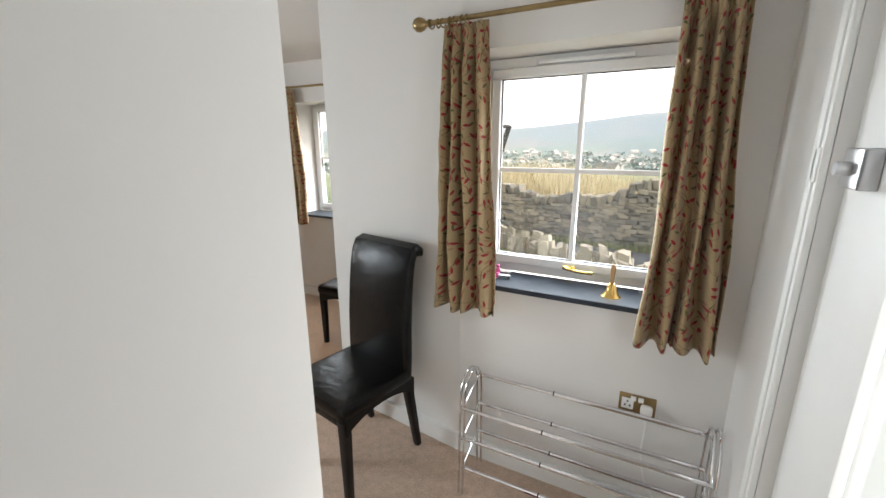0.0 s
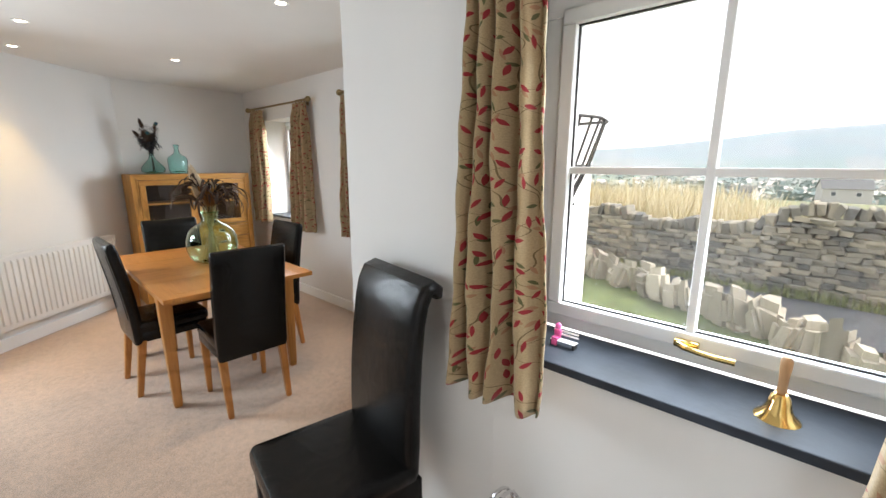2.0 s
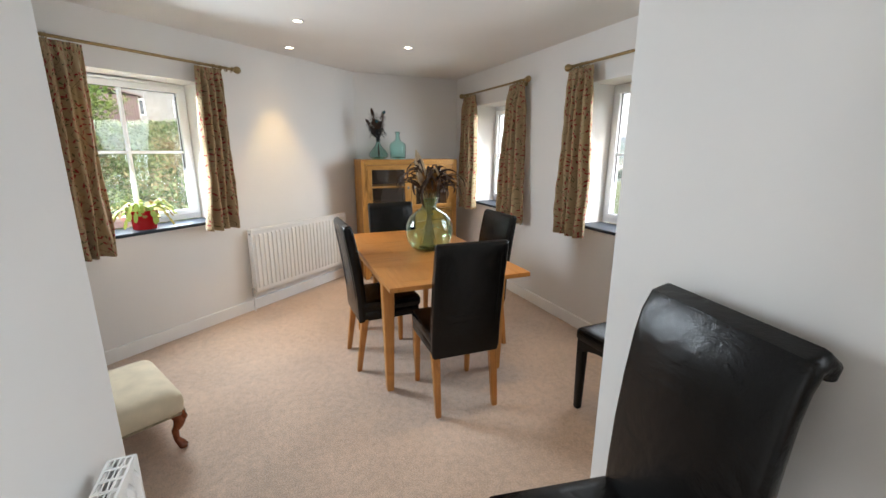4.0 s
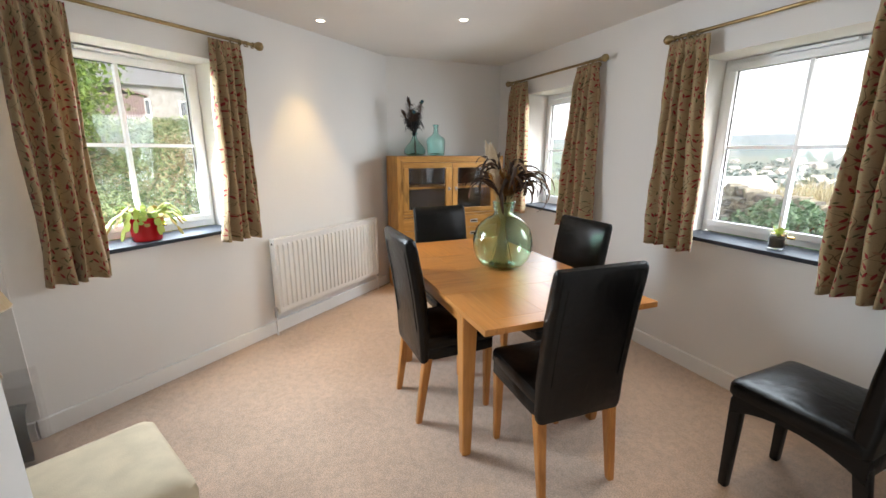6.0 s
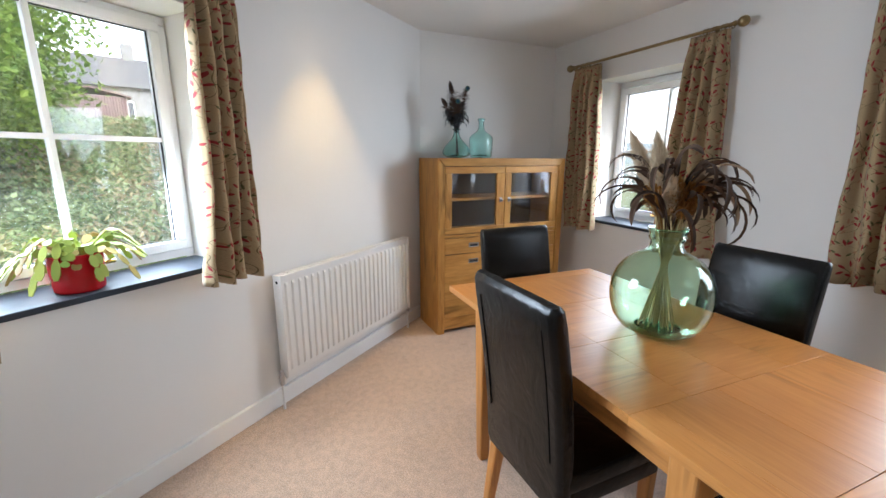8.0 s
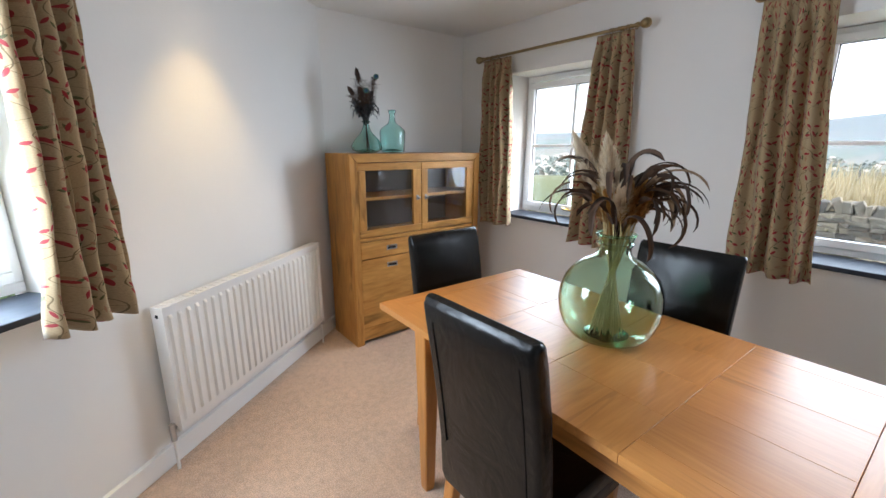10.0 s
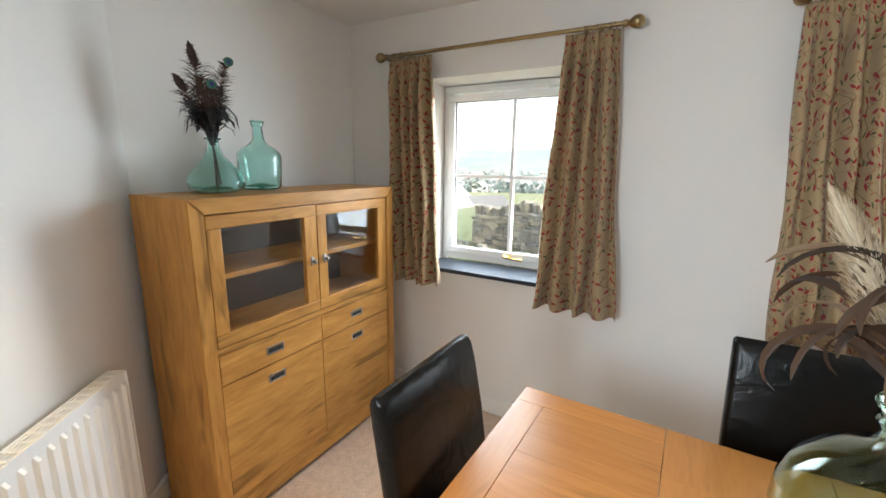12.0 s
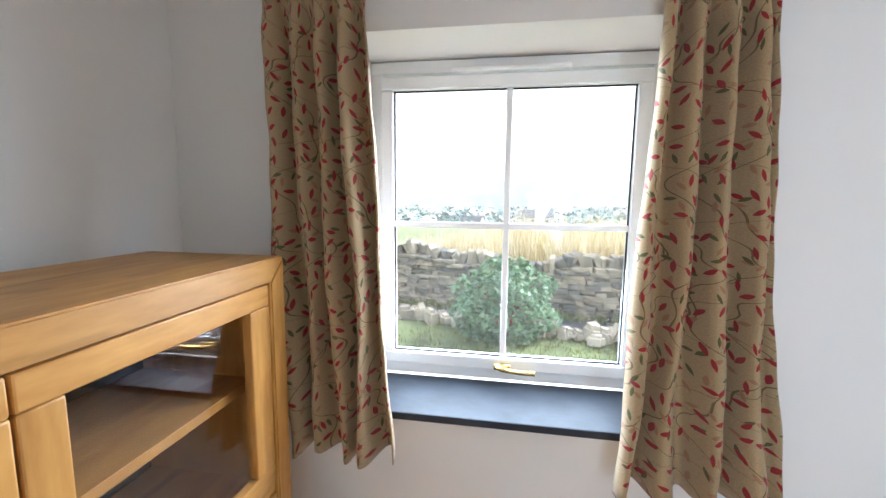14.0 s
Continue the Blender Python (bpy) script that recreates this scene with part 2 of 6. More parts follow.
PLASTER = mat("wall_paint", (0.80, 0.78, 0.755), 0.85, spread=0.02, scale=1.5, bump=0.12, bump_scale=35)
CEILING = mat("ceiling_paint", (0.78, 0.755, 0.72), 0.9, spread=0.02, scale=2.0, bump=0.1, bump_scale=50)
WHITE = mat("white_gloss_paint", (0.87, 0.86, 0.84), 0.45, spread=0.03, scale=3.0, bump=0.05)
UPVC = mat("white_upvc", (0.84, 0.86, 0.88), 0.3, spread=0.02, scale=4.0)
SLATE = mat("dark_slate", (0.034, 0.041, 0.054), 0.5, spread=0.25, scale=9.0, bump=0.2, bump_scale=30, Specular_IOR_Level=0.26)
LEATHER = mat("black_leather", (0.004, 0.0035, 0.0032), 0.25, spread=0.3, scale=14.0, bump=0.25, bump_scale=160, Specular_IOR_Level=0.26)
lt = LEATHER.node_tree
crease = lt.nodes.new("ShaderNodeTexNoise")
crease.inputs["Scale"].default_value, crease.inputs["Detail"].default_value, crease.inputs["Distortion"].default_value = 9.0, 4, 1.5
lt.links.new([n for n in lt.nodes if n.type == "TEX_COORD"][0].outputs["Object"], crease.inputs["Vector"])
fold = lt.nodes.new("ShaderNodeBump")
fold.inputs["Strength"].default_value, fold.inputs["Distance"].default_value = 0.35, 0.012
lt.links.new(crease.outputs["Fac"], fold.inputs["Height"])
lt.links.new(fold.outputs[0], [n for n in lt.nodes if n.type == "BUMP" and n != fold][0].inputs["Normal"])
BLACKWOOD = mat("black_stained_wood", (0.006, 0.005, 0.0048), 0.4, spread=0.3, scale=20.0, bump=0.1, Specular_IOR_Level=0.3)
OAK = wood_mat("honey_oak", (0.44, 0.18, 0.042), (0.545, 0.245, 0.068), (1.2, 14, 14))
OAK_Y = wood_mat("honey_oak_cross", (0.44, 0.18, 0.042), (0.545, 0.245, 0.068), (14, 1.2, 14))
OAK_Z = wood_mat("honey_oak_upright", (0.44, 0.18, 0.042), (0.545, 0.245, 0.068), (14, 14, 1.2))
CAB_Y = wood_mat("cabinet_oak", (0.38, 0.17, 0.04), (0.60, 0.315, 0.085), (6, 1.1, 6), 0.4, 0.3, 0.5)
CAB_Z = wood_mat("cabinet_oak_upright", (0.38, 0.17, 0.04), (0.60, 0.315, 0.085), (6, 6, 1.1), 0.4, 0.3, 0.5)
LEGWOOD = wood_mat("chair_leg_oak", (0.40, 0.15, 0.035), (0.55, 0.25, 0.07), (14, 14, 1.2))
# oak back darkened: the shade inside the cabinet is in its colour
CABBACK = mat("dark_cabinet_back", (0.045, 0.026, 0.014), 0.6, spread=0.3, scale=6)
CHROME = mat("chrome", (0.75, 0.75, 0.76), 0.12, 1.0, spread=0.03)
OLDSTEEL = mat("tarnished_steel", (0.30, 0.29, 0.28), 0.35, 1.0, spread=0.1)
STEEL = mat("brushed_steel", (0.55, 0.55, 0.56), 0.3, 1.0, spread=0.05)
BRASS = mat("polished_brass", (0.80, 0.55, 0.20), 0.18, 1.0, spread=0.05)
OLDBRASS = mat("antique_brass", (0.33, 0.24, 0.12), 0.35, 1.0, spread=0.15, scale=30.0)
RADIATOR = mat("radiator_enamel", (0.82, 0.80, 0.77), 0.35, spread=0.015)
CARPET = carpet_mat()
CURTAIN = curtain_mat()
# the haze is painted glare that washes out the view
PANE = pane_mat("window_pane", 0.04)
CABPANE = pane_mat("cabinet_pane", 0.0, 0.055)
LAMPGLOW = glow_mat("lamp_glow", (1.0, 0.85, 0.62), 5.0)
# small black parts, and painted shade in holes, gaps and recesses
DARKGAP = mat("dark_void", (0.02, 0.02, 0.02), 0.8)
BLUEGLASS = glass_mat("pale_teal_glass", (0.70, 0.925, 0.885))
BASEGLASS = glass_mat("thick_green_glass", (0.16, 0.62, 0.38))
GREENGLASS = glass_mat("green_glass", (0.77, 0.95, 0.80))


# ---- builders ----
def box(bm, x0, x1, y0, y1, z0, z1, bevel=0.0, m=None):
    r = bmesh.ops.create_cube(bm, size=1.0)
    vs = r["verts"]
    for v in vs:
        v.co = Vector(((x0 + x1) / 2 + v.co.x * (x1 - x0), (y0 + y1) / 2 + v.co.y * (y1 - y0), (z0 + z1) / 2 + v.co.z * (z1 - z0)))
    if m is not None:
        bmesh.ops.transform(bm, matrix=m, verts=vs)
    if bevel:
        es = list({e for v in vs for e in v.link_edges})
        bmesh.ops.bevel(bm, geom=es, offset=bevel, segments=2, profile=0.5, affect="EDGES")
    return bm


def boxed(*a, **k):
    return box(bmesh.new(), *a, **k)


def loft(rings, cap=True, closed=True):
    """A skin over rings of equally many points."""
    bm = bmesh.new()
    vs = [[bm.verts.new(p) for p in ring] for ring in rings]
    n = len(vs[0])
    for a, c in zip(vs, vs[1:]):
        for i in range(n if closed else n - 1):
            j = (i + 1) % n
            bm.faces.new((a[i], a[j], c[j], c[i]))
    if cap and closed:
        bm.faces.new(vs[0][::-1])
        bm.faces.new(vs[-1])
    bmesh.ops.recalc_face_normals(bm, faces=bm.faces)
    return bm


def lathe(profile, seg=32, cap=False):
    return loft([[(r * math.cos(2 * math.pi * i / seg), r * math.sin(2 * math.pi * i / seg), z) for i in range(seg)] for r, z in profile], cap=cap)


def tube(points, radius, seg=8):
    """A round bar along a line of points; radius may be a list."""
    pts = [Vector(p) for p in points]
    rad = radius if isinstance(radius, (list, tuple)) else [radius] * len(pts)
    rings = []
    side = None
    for i, p in enumerate(pts):
        d = (pts[min(i + 1, len(pts) - 1)] - pts[max(i - 1, 0)]).normalized()
        if side is None:
            side = d.orthogonal().normalized()
        side = (side - d * side.dot(d)).normalized()
        up = d.cross(side)
        rings.append([p + rad[i] * (math.cos(2 * math.pi * k / seg) * side + math.sin(2 * math.pi * k / seg) * up) for k in range(seg)])
    return loft(rings)


def rounded(w, d, r, n=4):
    """A rounded rectangle's corners, centred."""
    out = []
    for cx, cy, a0 in ((w / 2 - r, d / 2 - r, 0), (-w / 2 + r, d / 2 - r, 90), (-w / 2 + r, -d / 2 + r, 180), (w / 2 - r, -d / 2 + r, 270)):
        for k in range(n + 1):
            a = radians(a0 + 90 * k / n)
            out.append((cx + r * math.cos(a), cy + r * math.sin(a)))
    return out


def merge(bms):
    out = bmesh.new()
    for b in bms:
        me = bpy.data.meshes.new("tmp")
        b.to_mesh(me)
        b.free()
        out.from_mesh(me)
        bpy.data.meshes.remove(me)
    return out


def mesh_of(name, bm, material, smooth=True):
    me = bpy.data.meshes.new(name)
    bm.to_mesh(me)
    bm.free()
    me.materials.append(material)
    if smooth:
        me.shade_smooth()
        flat = any(k in material.name for k in ("oak", "upvc", "slate"))
        me.set_sharp_from_angle(angle=radians(20 if flat else 35))
    return me


def part(name, bm, material, parent=None, label="", smooth=True, at=None):
    """One mesh object, under a thing or a part."""
    ob = new(name, mesh_of(name, bm, material, smooth))
    if parent is not None:
        ob.parent = parent
    if at is not None:
        ob.matrix_basis = at
    if label:
        tagged(ob, label)
    return ob


def thing(name, m, label, category, group=""):
    ob = new(name)
    ob.empty_display_size = 0.1
    ob.matrix_basis = m
    return tagged(ob, label, category, group)


def structure(name, bm, material, label="", category="", smooth=False):
    ob = part(name, bm, material, smooth=smooth)
    return tagged(ob, label, category, kind="structure")


# ---- plan ----
H = 2.41
FLOOR = -0.045
YB, YA, XR = 3.265, 1.835, 0.93        # dining window wall, hall window wall, hall side wall
XBACK, XNIB, XS = -5.35, -1.17, -1.47  # cabinet wall, step in the window wall, end of the partition
YS = 0.325                             # partition's dining face
T = 0.34                               # outer walls

WIN_C = pose(-4.272, YB, 0)
WIN_B = pose(-2.341, YB, 0)
WIN_A = pose(0.245, YA, 0)
WIN_D = pose(-3.886, 0.002, 0, 0, 0, 128.0)
# local frame of a wall: x along it, y outward


def wall_run(m, x0, x1, thick, z1=H, openings=()):
    bm = bmesh.new()
    x = x0
    for a, c, z0, zt in openings:
        box(bm, x, a, 0, thick, FLOOR, z1, m=m)
        box(bm, a, c, 0, thick, FLOOR, z0, m=m)
        box(bm, a, c, 0, thick, zt, z1, m=m)
        x = c
    box(bm, x, x1, 0, thick, FLOOR, z1, m=m)
    return bm


HALF = 0.50
structure("wall_north", merge([wall_run(WIN_C, XBACK + 4.272, XNIB + 4.272, T, openings=((-HALF, HALF, 0.845, 2.03), (1.931 - HALF, 1.931 + HALF, 0.863, 2.03)))]), PLASTER)
structure("wall_step", boxed(XNIB, -0.71, 1.945 + T, YB + T, FLOOR, H), PLASTER)
bm = bmesh.new()
ring = ((-0.245, YA), (XNIB, 1.945), (XNIB, 1.945 + T), (-0.245, YA + T))
lo, hi = [bm.verts.new((x, y, FLOOR)) for x, y in ring], [bm.verts.new((x, y, H)) for x, y in ring]
bm.faces.new(lo), bm.faces.new(hi)
for i in range(4):
    bm.faces.new((lo[i], lo[(i + 1) % 4], hi[(i + 1) % 4], hi[i]))
bmesh.ops.recalc_face_normals(bm, faces=bm.faces)
structure("wall_hall_corner", bm, PLASTER)
structure("wall_hall", wall_run(WIN_A, -0.49, XR - 0.245 + 0.12, T, openings=((-0.49, 0.49, 0.935, 2.01),)), PLASTER)
structure("wall_west", boxed(XBACK - T, XBACK, 1.70, YB + T, FLOOR, H), PLASTER)
structure("wall_southwest", wall_run(WIN_D, -0.765, 2.395, T, openings=((-HALF, HALF, 0.866, 2.035),)), PLASTER)
bend = WIN_D @ Vector((-0.765, 0, 0))
structure("wall_southwest_bend", wall_run(pose(bend.x, bend.y, 0, 0, 0, 104), -2.3, 0.02, T), PLASTER)
structure("wall_partition", boxed(XS, 0.302, 0.185, YS, FLOOR, H), PLASTER)
structure("wall_east", merge([boxed(XR, XR + 0.12, -2.3, 0.235, FLOOR, H), boxed(XR, XR + 0.12, 1.305, YA, FLOOR, H), boxed(XR, XR + 0.12, 0.235, 1.305, 2.06, H)]), PLASTER)
structure("wall_south", boxed(-3.6, XR, -2.45, -2.3, FLOOR, H), PLASTER)
structure("wall_lounge", boxed(0.182, 0.302, -2.3, 0.185, FLOOR, H), PLASTER)


def outline(bm, z):
    pts = [(XBACK - 0.2, YB + 0.2), (XNIB + 0.2, YB + 0.2), (XNIB + 0.2, 2.2), (XR + 0.1, YA + 0.2), (XR + 0.1, -2.4), (-3.4, -2.4), (-4.2, -0.4), (XBACK - 0.2, 1.8)]
    return bm.faces.new([bm.verts.new((x, y, z)) for x, y in pts])


def slab(z0, z1):
    bm = bmesh.new()
    f = outline(bm, z0)
    r = bmesh.ops.extrude_face_region(bm, geom=[f])
    for v in r["geom"]:
        if isinstance(v, bmesh.types.BMVert):
            v.co.z = z1
    bmesh.ops.recalc_face_normals(bm, faces=bm.faces)
    return bm


structure("floor", slab(FLOOR - 0.15, FLOOR), CARPET, "beige-pink wall-to-wall carpet with walked-in marks", "carpet")
structure("ceiling", slab(H, H + 0.2), CEILING)


def skirting(name, m, x0, x1):
    bm = boxed(x0, x1, -0.024, -0.001, FLOOR, FLOOR + 0.105, 0.003, m=m)
    return structure(name, bm, WHITE, "white painted skirting board", "skirting board")


skirting("baseboard", WIN_C, XBACK + 4.272 + 0.02, XNIB + 4.272)
skirting("baseboard", WIN_A, -0.489, XR - 0.245)
skirting("baseboard", pose(-0.245, YA, 0, 0, 0, math.degrees(math.atan2(-0.11, -0.245 - XNIB))), -0.93, 0.0)
skirting("baseboard", WIN_D, -0.765, 2.335)
skirting("baseboard", pose(bend.x, bend.y, 0, 0, 0, 104), -2.2, 0.0)
skirting("baseboard", pose(XBACK, 2.5, 0, 0, 0, 90), -0.6, 0.76)
skirting("baseboard", pose(XNIB, 2.6, 0, 0, 0, -90), -0.665, 0.67)
skirting("baseboard", pose(-0.7, YS, 0, 0, 0, 180), -0.93, 0.77)


# ---- windows ----
def frame_ring(x0, x1, z0, z1, w, y0, y1, bevel=0.004):
    bm = bmesh.new()
    box(bm, x0, x1, y0, y1, z0, z0 + w, bevel)
    box(bm, x0, x1, y0, y1, z1 - w, z1, bevel)
    box(bm, x0, x0 + w, y0, y1, z0 + w, z1 - w, bevel)
    box(bm, x1 - w, x1, y0, y1, z0 + w, z1 - w, bevel)
    return bm


def window(name, m, g, z0, z1, zs, half, top, power, D=0.27):
    """A white casement: frame, opening sash, glazing bars, four panes, latch, vent and a slate sill."""
    w = thing(name, m, "white plastic casement window with four panes in a deep reveal", "window")
    tagged(w, kind="structure")
    s = 0.045
    part("window_frame", frame_ring(-half + 0.004, half - 0.004, zs + 0.004, top - 0.004, half - g - s, D - 0.01, D + 0.06), UPVC, w)
    part("sash", frame_ring(-g - s, g + s, z0 - s, z1 + s, s, D - 0.028, D + 0.03, 0.006), UPVC, w)
    gasket = frame_ring(-g - 0.002, g + 0.002, z0 - 0.002, z1 + 0.002, 0.006, D - 0.006, D + 0.002, 0)
    part("gasket", gasket, DARKGAP, w)
    zm = (z0 + z1) / 2 + 0.005
    part("glazing_bar", boxed(-0.011, 0.011, D - 0.018, D + 0.02, z0, z1, 0.004), UPVC, w)
    part("glazing_bar", boxed(-g, g, D - 0.0165, D + 0.0185, zm - 0.011, zm + 0.011, 0.004), UPVC, w)
    for xa, xb in ((-g, -0.011), (0.011, g)):
        for za, zb in ((z0, zm - 0.011), (zm + 0.011, z1)):
            p = part("pane", boxed(xa, xb, D + 0.004, D + 0.008, za, zb), PANE, w)
            p.visible_shadow = False
    vent = part("trickle_vent", boxed(-0.2, 0.2, D - 0.045, D - 0.012, z1 + s + 0.004, z1 + s + 0.022, 0.006), UPVC, w)
    h = part("handle", merge([boxed(-0.03, 0.03, D - 0.05, D - 0.028, z0 - 0.037, z0 - 0.015, 0.004),
                              tube([(-0.02, D - 0.05, z0 - 0.026), (0.0, D - 0.066, z0 - 0.026), (0.03, D - 0.07, z0 - 0.029), (0.07, D - 0.072, z0 - 0.031), (0.115, D - 0.072, z0 - 0.03)], [0.008, 0.009, 0.008, 0.008, 0.009])]), BRASS, w, "polished brass window handle")
    sill = part("window_sill", boxed(-half - 0.0, half + 0.0, -0.028, D - 0.012, zs - 0.026, zs - 0.0005, 0.004), SLATE, None)
    sill.matrix_basis = m
    tagged(sill, "dark grey slate window sill board", "window sill", kind="structure")
    window_light(m, 2 * half - 0.1, top - zs - 0.14, (zs + top) / 2, D - 0.085, power)
    return w


window("window_1", WIN_A, 0.382, 1.055, 1.915, 0.962, 0.49, 2.01, WINDOW_POWER * 0.62, 0.235)
window("window_2", WIN_B, 0.41, 0.975, 1.955, 0.89, HALF, 2.03, WINDOW_POWER * 0.66)
window("window_3", WIN_C, 0.412, 0.965, 1.925, 0.872, HALF, 2.03, WINDOW_POWER * 0.82)
window("window_4", WIN_D, 0.415, 0.985, 1.957, 0.893, HALF, 2.035, WINDOW_POWER * 2.6)


# ---- curtains and rods ----
def curtain_mesh(x0, x1, b0, b1, z0, z1, folds, seed, depth=0.052, y=-0.085, out=0.05):
    """A gathered curtain from x0..x1 at the heading to b0..b1 at the hem."""
    rng = random.Random(seed)
    nu, nv = folds * 14, 46
    ph = [rng.uniform(-0.5, 0.5) for _ in range(folds + 1)]
    am = [rng.uniform(0.55, 1.25) for _ in range(folds + 1)]
    bm = bmesh.new()
    uvl = bm.loops.layers.uv.new("UVMap")
    grid, us = [], []
    for j in range(nv + 1):
        v = j / nv
        row = []
        for i in range(nu + 1):
            u = i / nu
            f = u * folds
            k = int(min(f, folds - 1e-6))
            q = f - k
            a = am[k] * (1 - q) + am[k + 1] * q
            sway = 0.25 * math.sin(5 * v + 3 * ph[k]) * v
            wave = math.sin(2 * math.pi * (f + 0.12 * ph[k] + 0.06 * sway))
            sharp = wave * (1.25 - 0.25 * wave * wave)
            dep = depth * a * (0.22 + 0.78 * min(1, (v / 0.14)) ** 1.0) * (0.85 + 0.25 * v)
            if v < 0.06:
                sharp = 0.5 * sharp + 0.5 * math.sin(6 * math.pi * f)
            xa, xb = x0 + (b0 - x0) * v ** 1.1, x1 + (b1 - x1) * v ** 1.1
            px = xa + (xb - xa) * u + 0.012 * math.sin(2 * math.pi * f * 0.5 + 9 * v + seed) * v
            py = y - out * v ** 1.3 - dep * sharp + 0.01 * math.sin(7 * v + f) * v + 0.0035 * math.sin(41 * v + 5 * f)
            pz = z1 + (z0 - z1) * v + (0.005 * math.sin(2.6 * f + seed) * v)
            row.append(bm.verts.new((px, py, pz)))
        grid.append(row)
    cloth = 2.1 * (x1 - x0) / nu
    for j in range(nv):
        for i in range(nu):
            fc = bm.faces.new((grid[j][i], grid[j][i + 1], grid[j + 1][i + 1], grid[j + 1][i]))
            for lp, (a, c) in zip(fc.loops, ((i, j), (i + 1, j), (i + 1, j + 1), (i, j + 1))):
                lp[uvl].uv = (a * cloth + seed * 0.37, z1 - (z1 - z0) * c / nv)
    return bm


def curtain(m, x0, x1, b0, b1, z0, z1, folds, seed, out=0.05):
    c = thing("curtain", m, "oatmeal curtain with red leaf vines hanging beside a window", "curtain", "leaf-patterned curtains")
    ob = part("cloth", curtain_mesh(x0, x1, b0, b1, z0, z1, folds, seed, out=out), CURTAIN, c)
    so = ob.modifiers.new("thick", "SOLIDIFY")
    so.thickness, so.offset = 0.004, 0
    ob.data.set_sharp_from_angle(angle=radians(80))
    return c


def curtain_rod(m, x0, x1, z):
    r = thing("curtain_rod", m, "antique brass curtain rod with ball finials", "curtain rod", "curtain rods")
    part("rod", tube([(x0, -0.085, z), (x1, -0.085, z)], 0.0105, 12), OLDBRASS, r)
    for x, s in ((x0, -1), (x1, 1)):
        prof = [(0.0105, -0.03), (0.016, -0.028), (0.016, -0.02), (0.011, -0.016), (0.012, -0.008), (0.02, 0.0), (0.027, 0.012), (0.030, 0.026), (0.027, 0.04), (0.018, 0.051), (0.006, 0.056), (0.0005, 0.057)]
        part("finial", lathe(prof, 20), OLDBRASS, r, at=pose(x, -0.085, z, 0, 90 * s, 0))
    for x in (x0 + 0.12, x1 - 0.12):
        part("bracket", merge([tube([(x, -0.002, z - 0.02), (x, -0.06, z - 0.02), (x, -0.085, z - 0.012)], 0.006), tube([(x, -0.001, z - 0.02), (x, -0.008, z - 0.02)], 0.022, 16)]), OLDBRASS, r)
        for k in range(-3, 4):
            dx = k * 0.028 + 0.008 * math.sin(k * 3.1 + x * 7)
            ring = tube([(0.0175 * math.cos(a), 0, 0.0175 * math.sin(a)) for a in [2 * math.pi * i / 14 for i in range(15)]], 0.003, 6)
            part("ring", ring, OLDBRASS, r, at=pose(x + dx, -0.085, z - 0.006, 0, 0, 80 + 11 * math.sin(k * 2.7)))
    return r


curtain_rod(WIN_A, -0.63, 0.66, 2.118)
curtain(WIN_A, -0.535, -0.335, -0.55, -0.255, 0.855, 2.10, 4, 1)
curtain(WIN_A, 0.355, 0.54, 0.335, 0.605, 0.86, 2.10, 4, 2)
curtain_rod(WIN_B, -0.65, 0.66, 2.165)
curtain(WIN_B, -0.665, -0.385, -0.605, -0.24, 0.815, 2.145, 4, 3, 0.09)
curtain(WIN_B, 0.39, 0.65, 0.42, 0.74, 0.775, 2.145, 4, 4, 0.09)
curtain_rod(WIN_C, -0.735, 0.66, 2.163)
curtain(WIN_C, -0.69, -0.393, -0.615, -0.305, 0.79, 2.145, 4, 5)
curtain(WIN_C, 0.37, 0.615, 0.30, 0.715, 0.77, 2.145, 4, 6)
curtain_rod(WIN_D, -0.70, 0.745, 2.168)
curtain(WIN_D, -0.60, -0.325, -0.632, -0.36, 0.775, 2.148, 4, 7)
curtain(WIN_D, 0.395, 0.62, 0.31, 0.597, 0.828, 2.148, 4, 8)


# ---- dining table ----
def taper_leg(x, y, top, foot, z1, lean=(0, 0), r=0.008):
    rings = []
    for k, f in ((0, 0.0), (1, 0.02), (2, 0.5), (3, 1.0)):
        w = foot + (top - foot) * f
        if k == 0:
            w *= 0.9
        rings.append([(x + lean[0] * (1 - f) + a, y + lean[1] * (1 - f) + c, z1 * f) for a, c in rounded(w, w, r, 2)])
    return loft(rings)


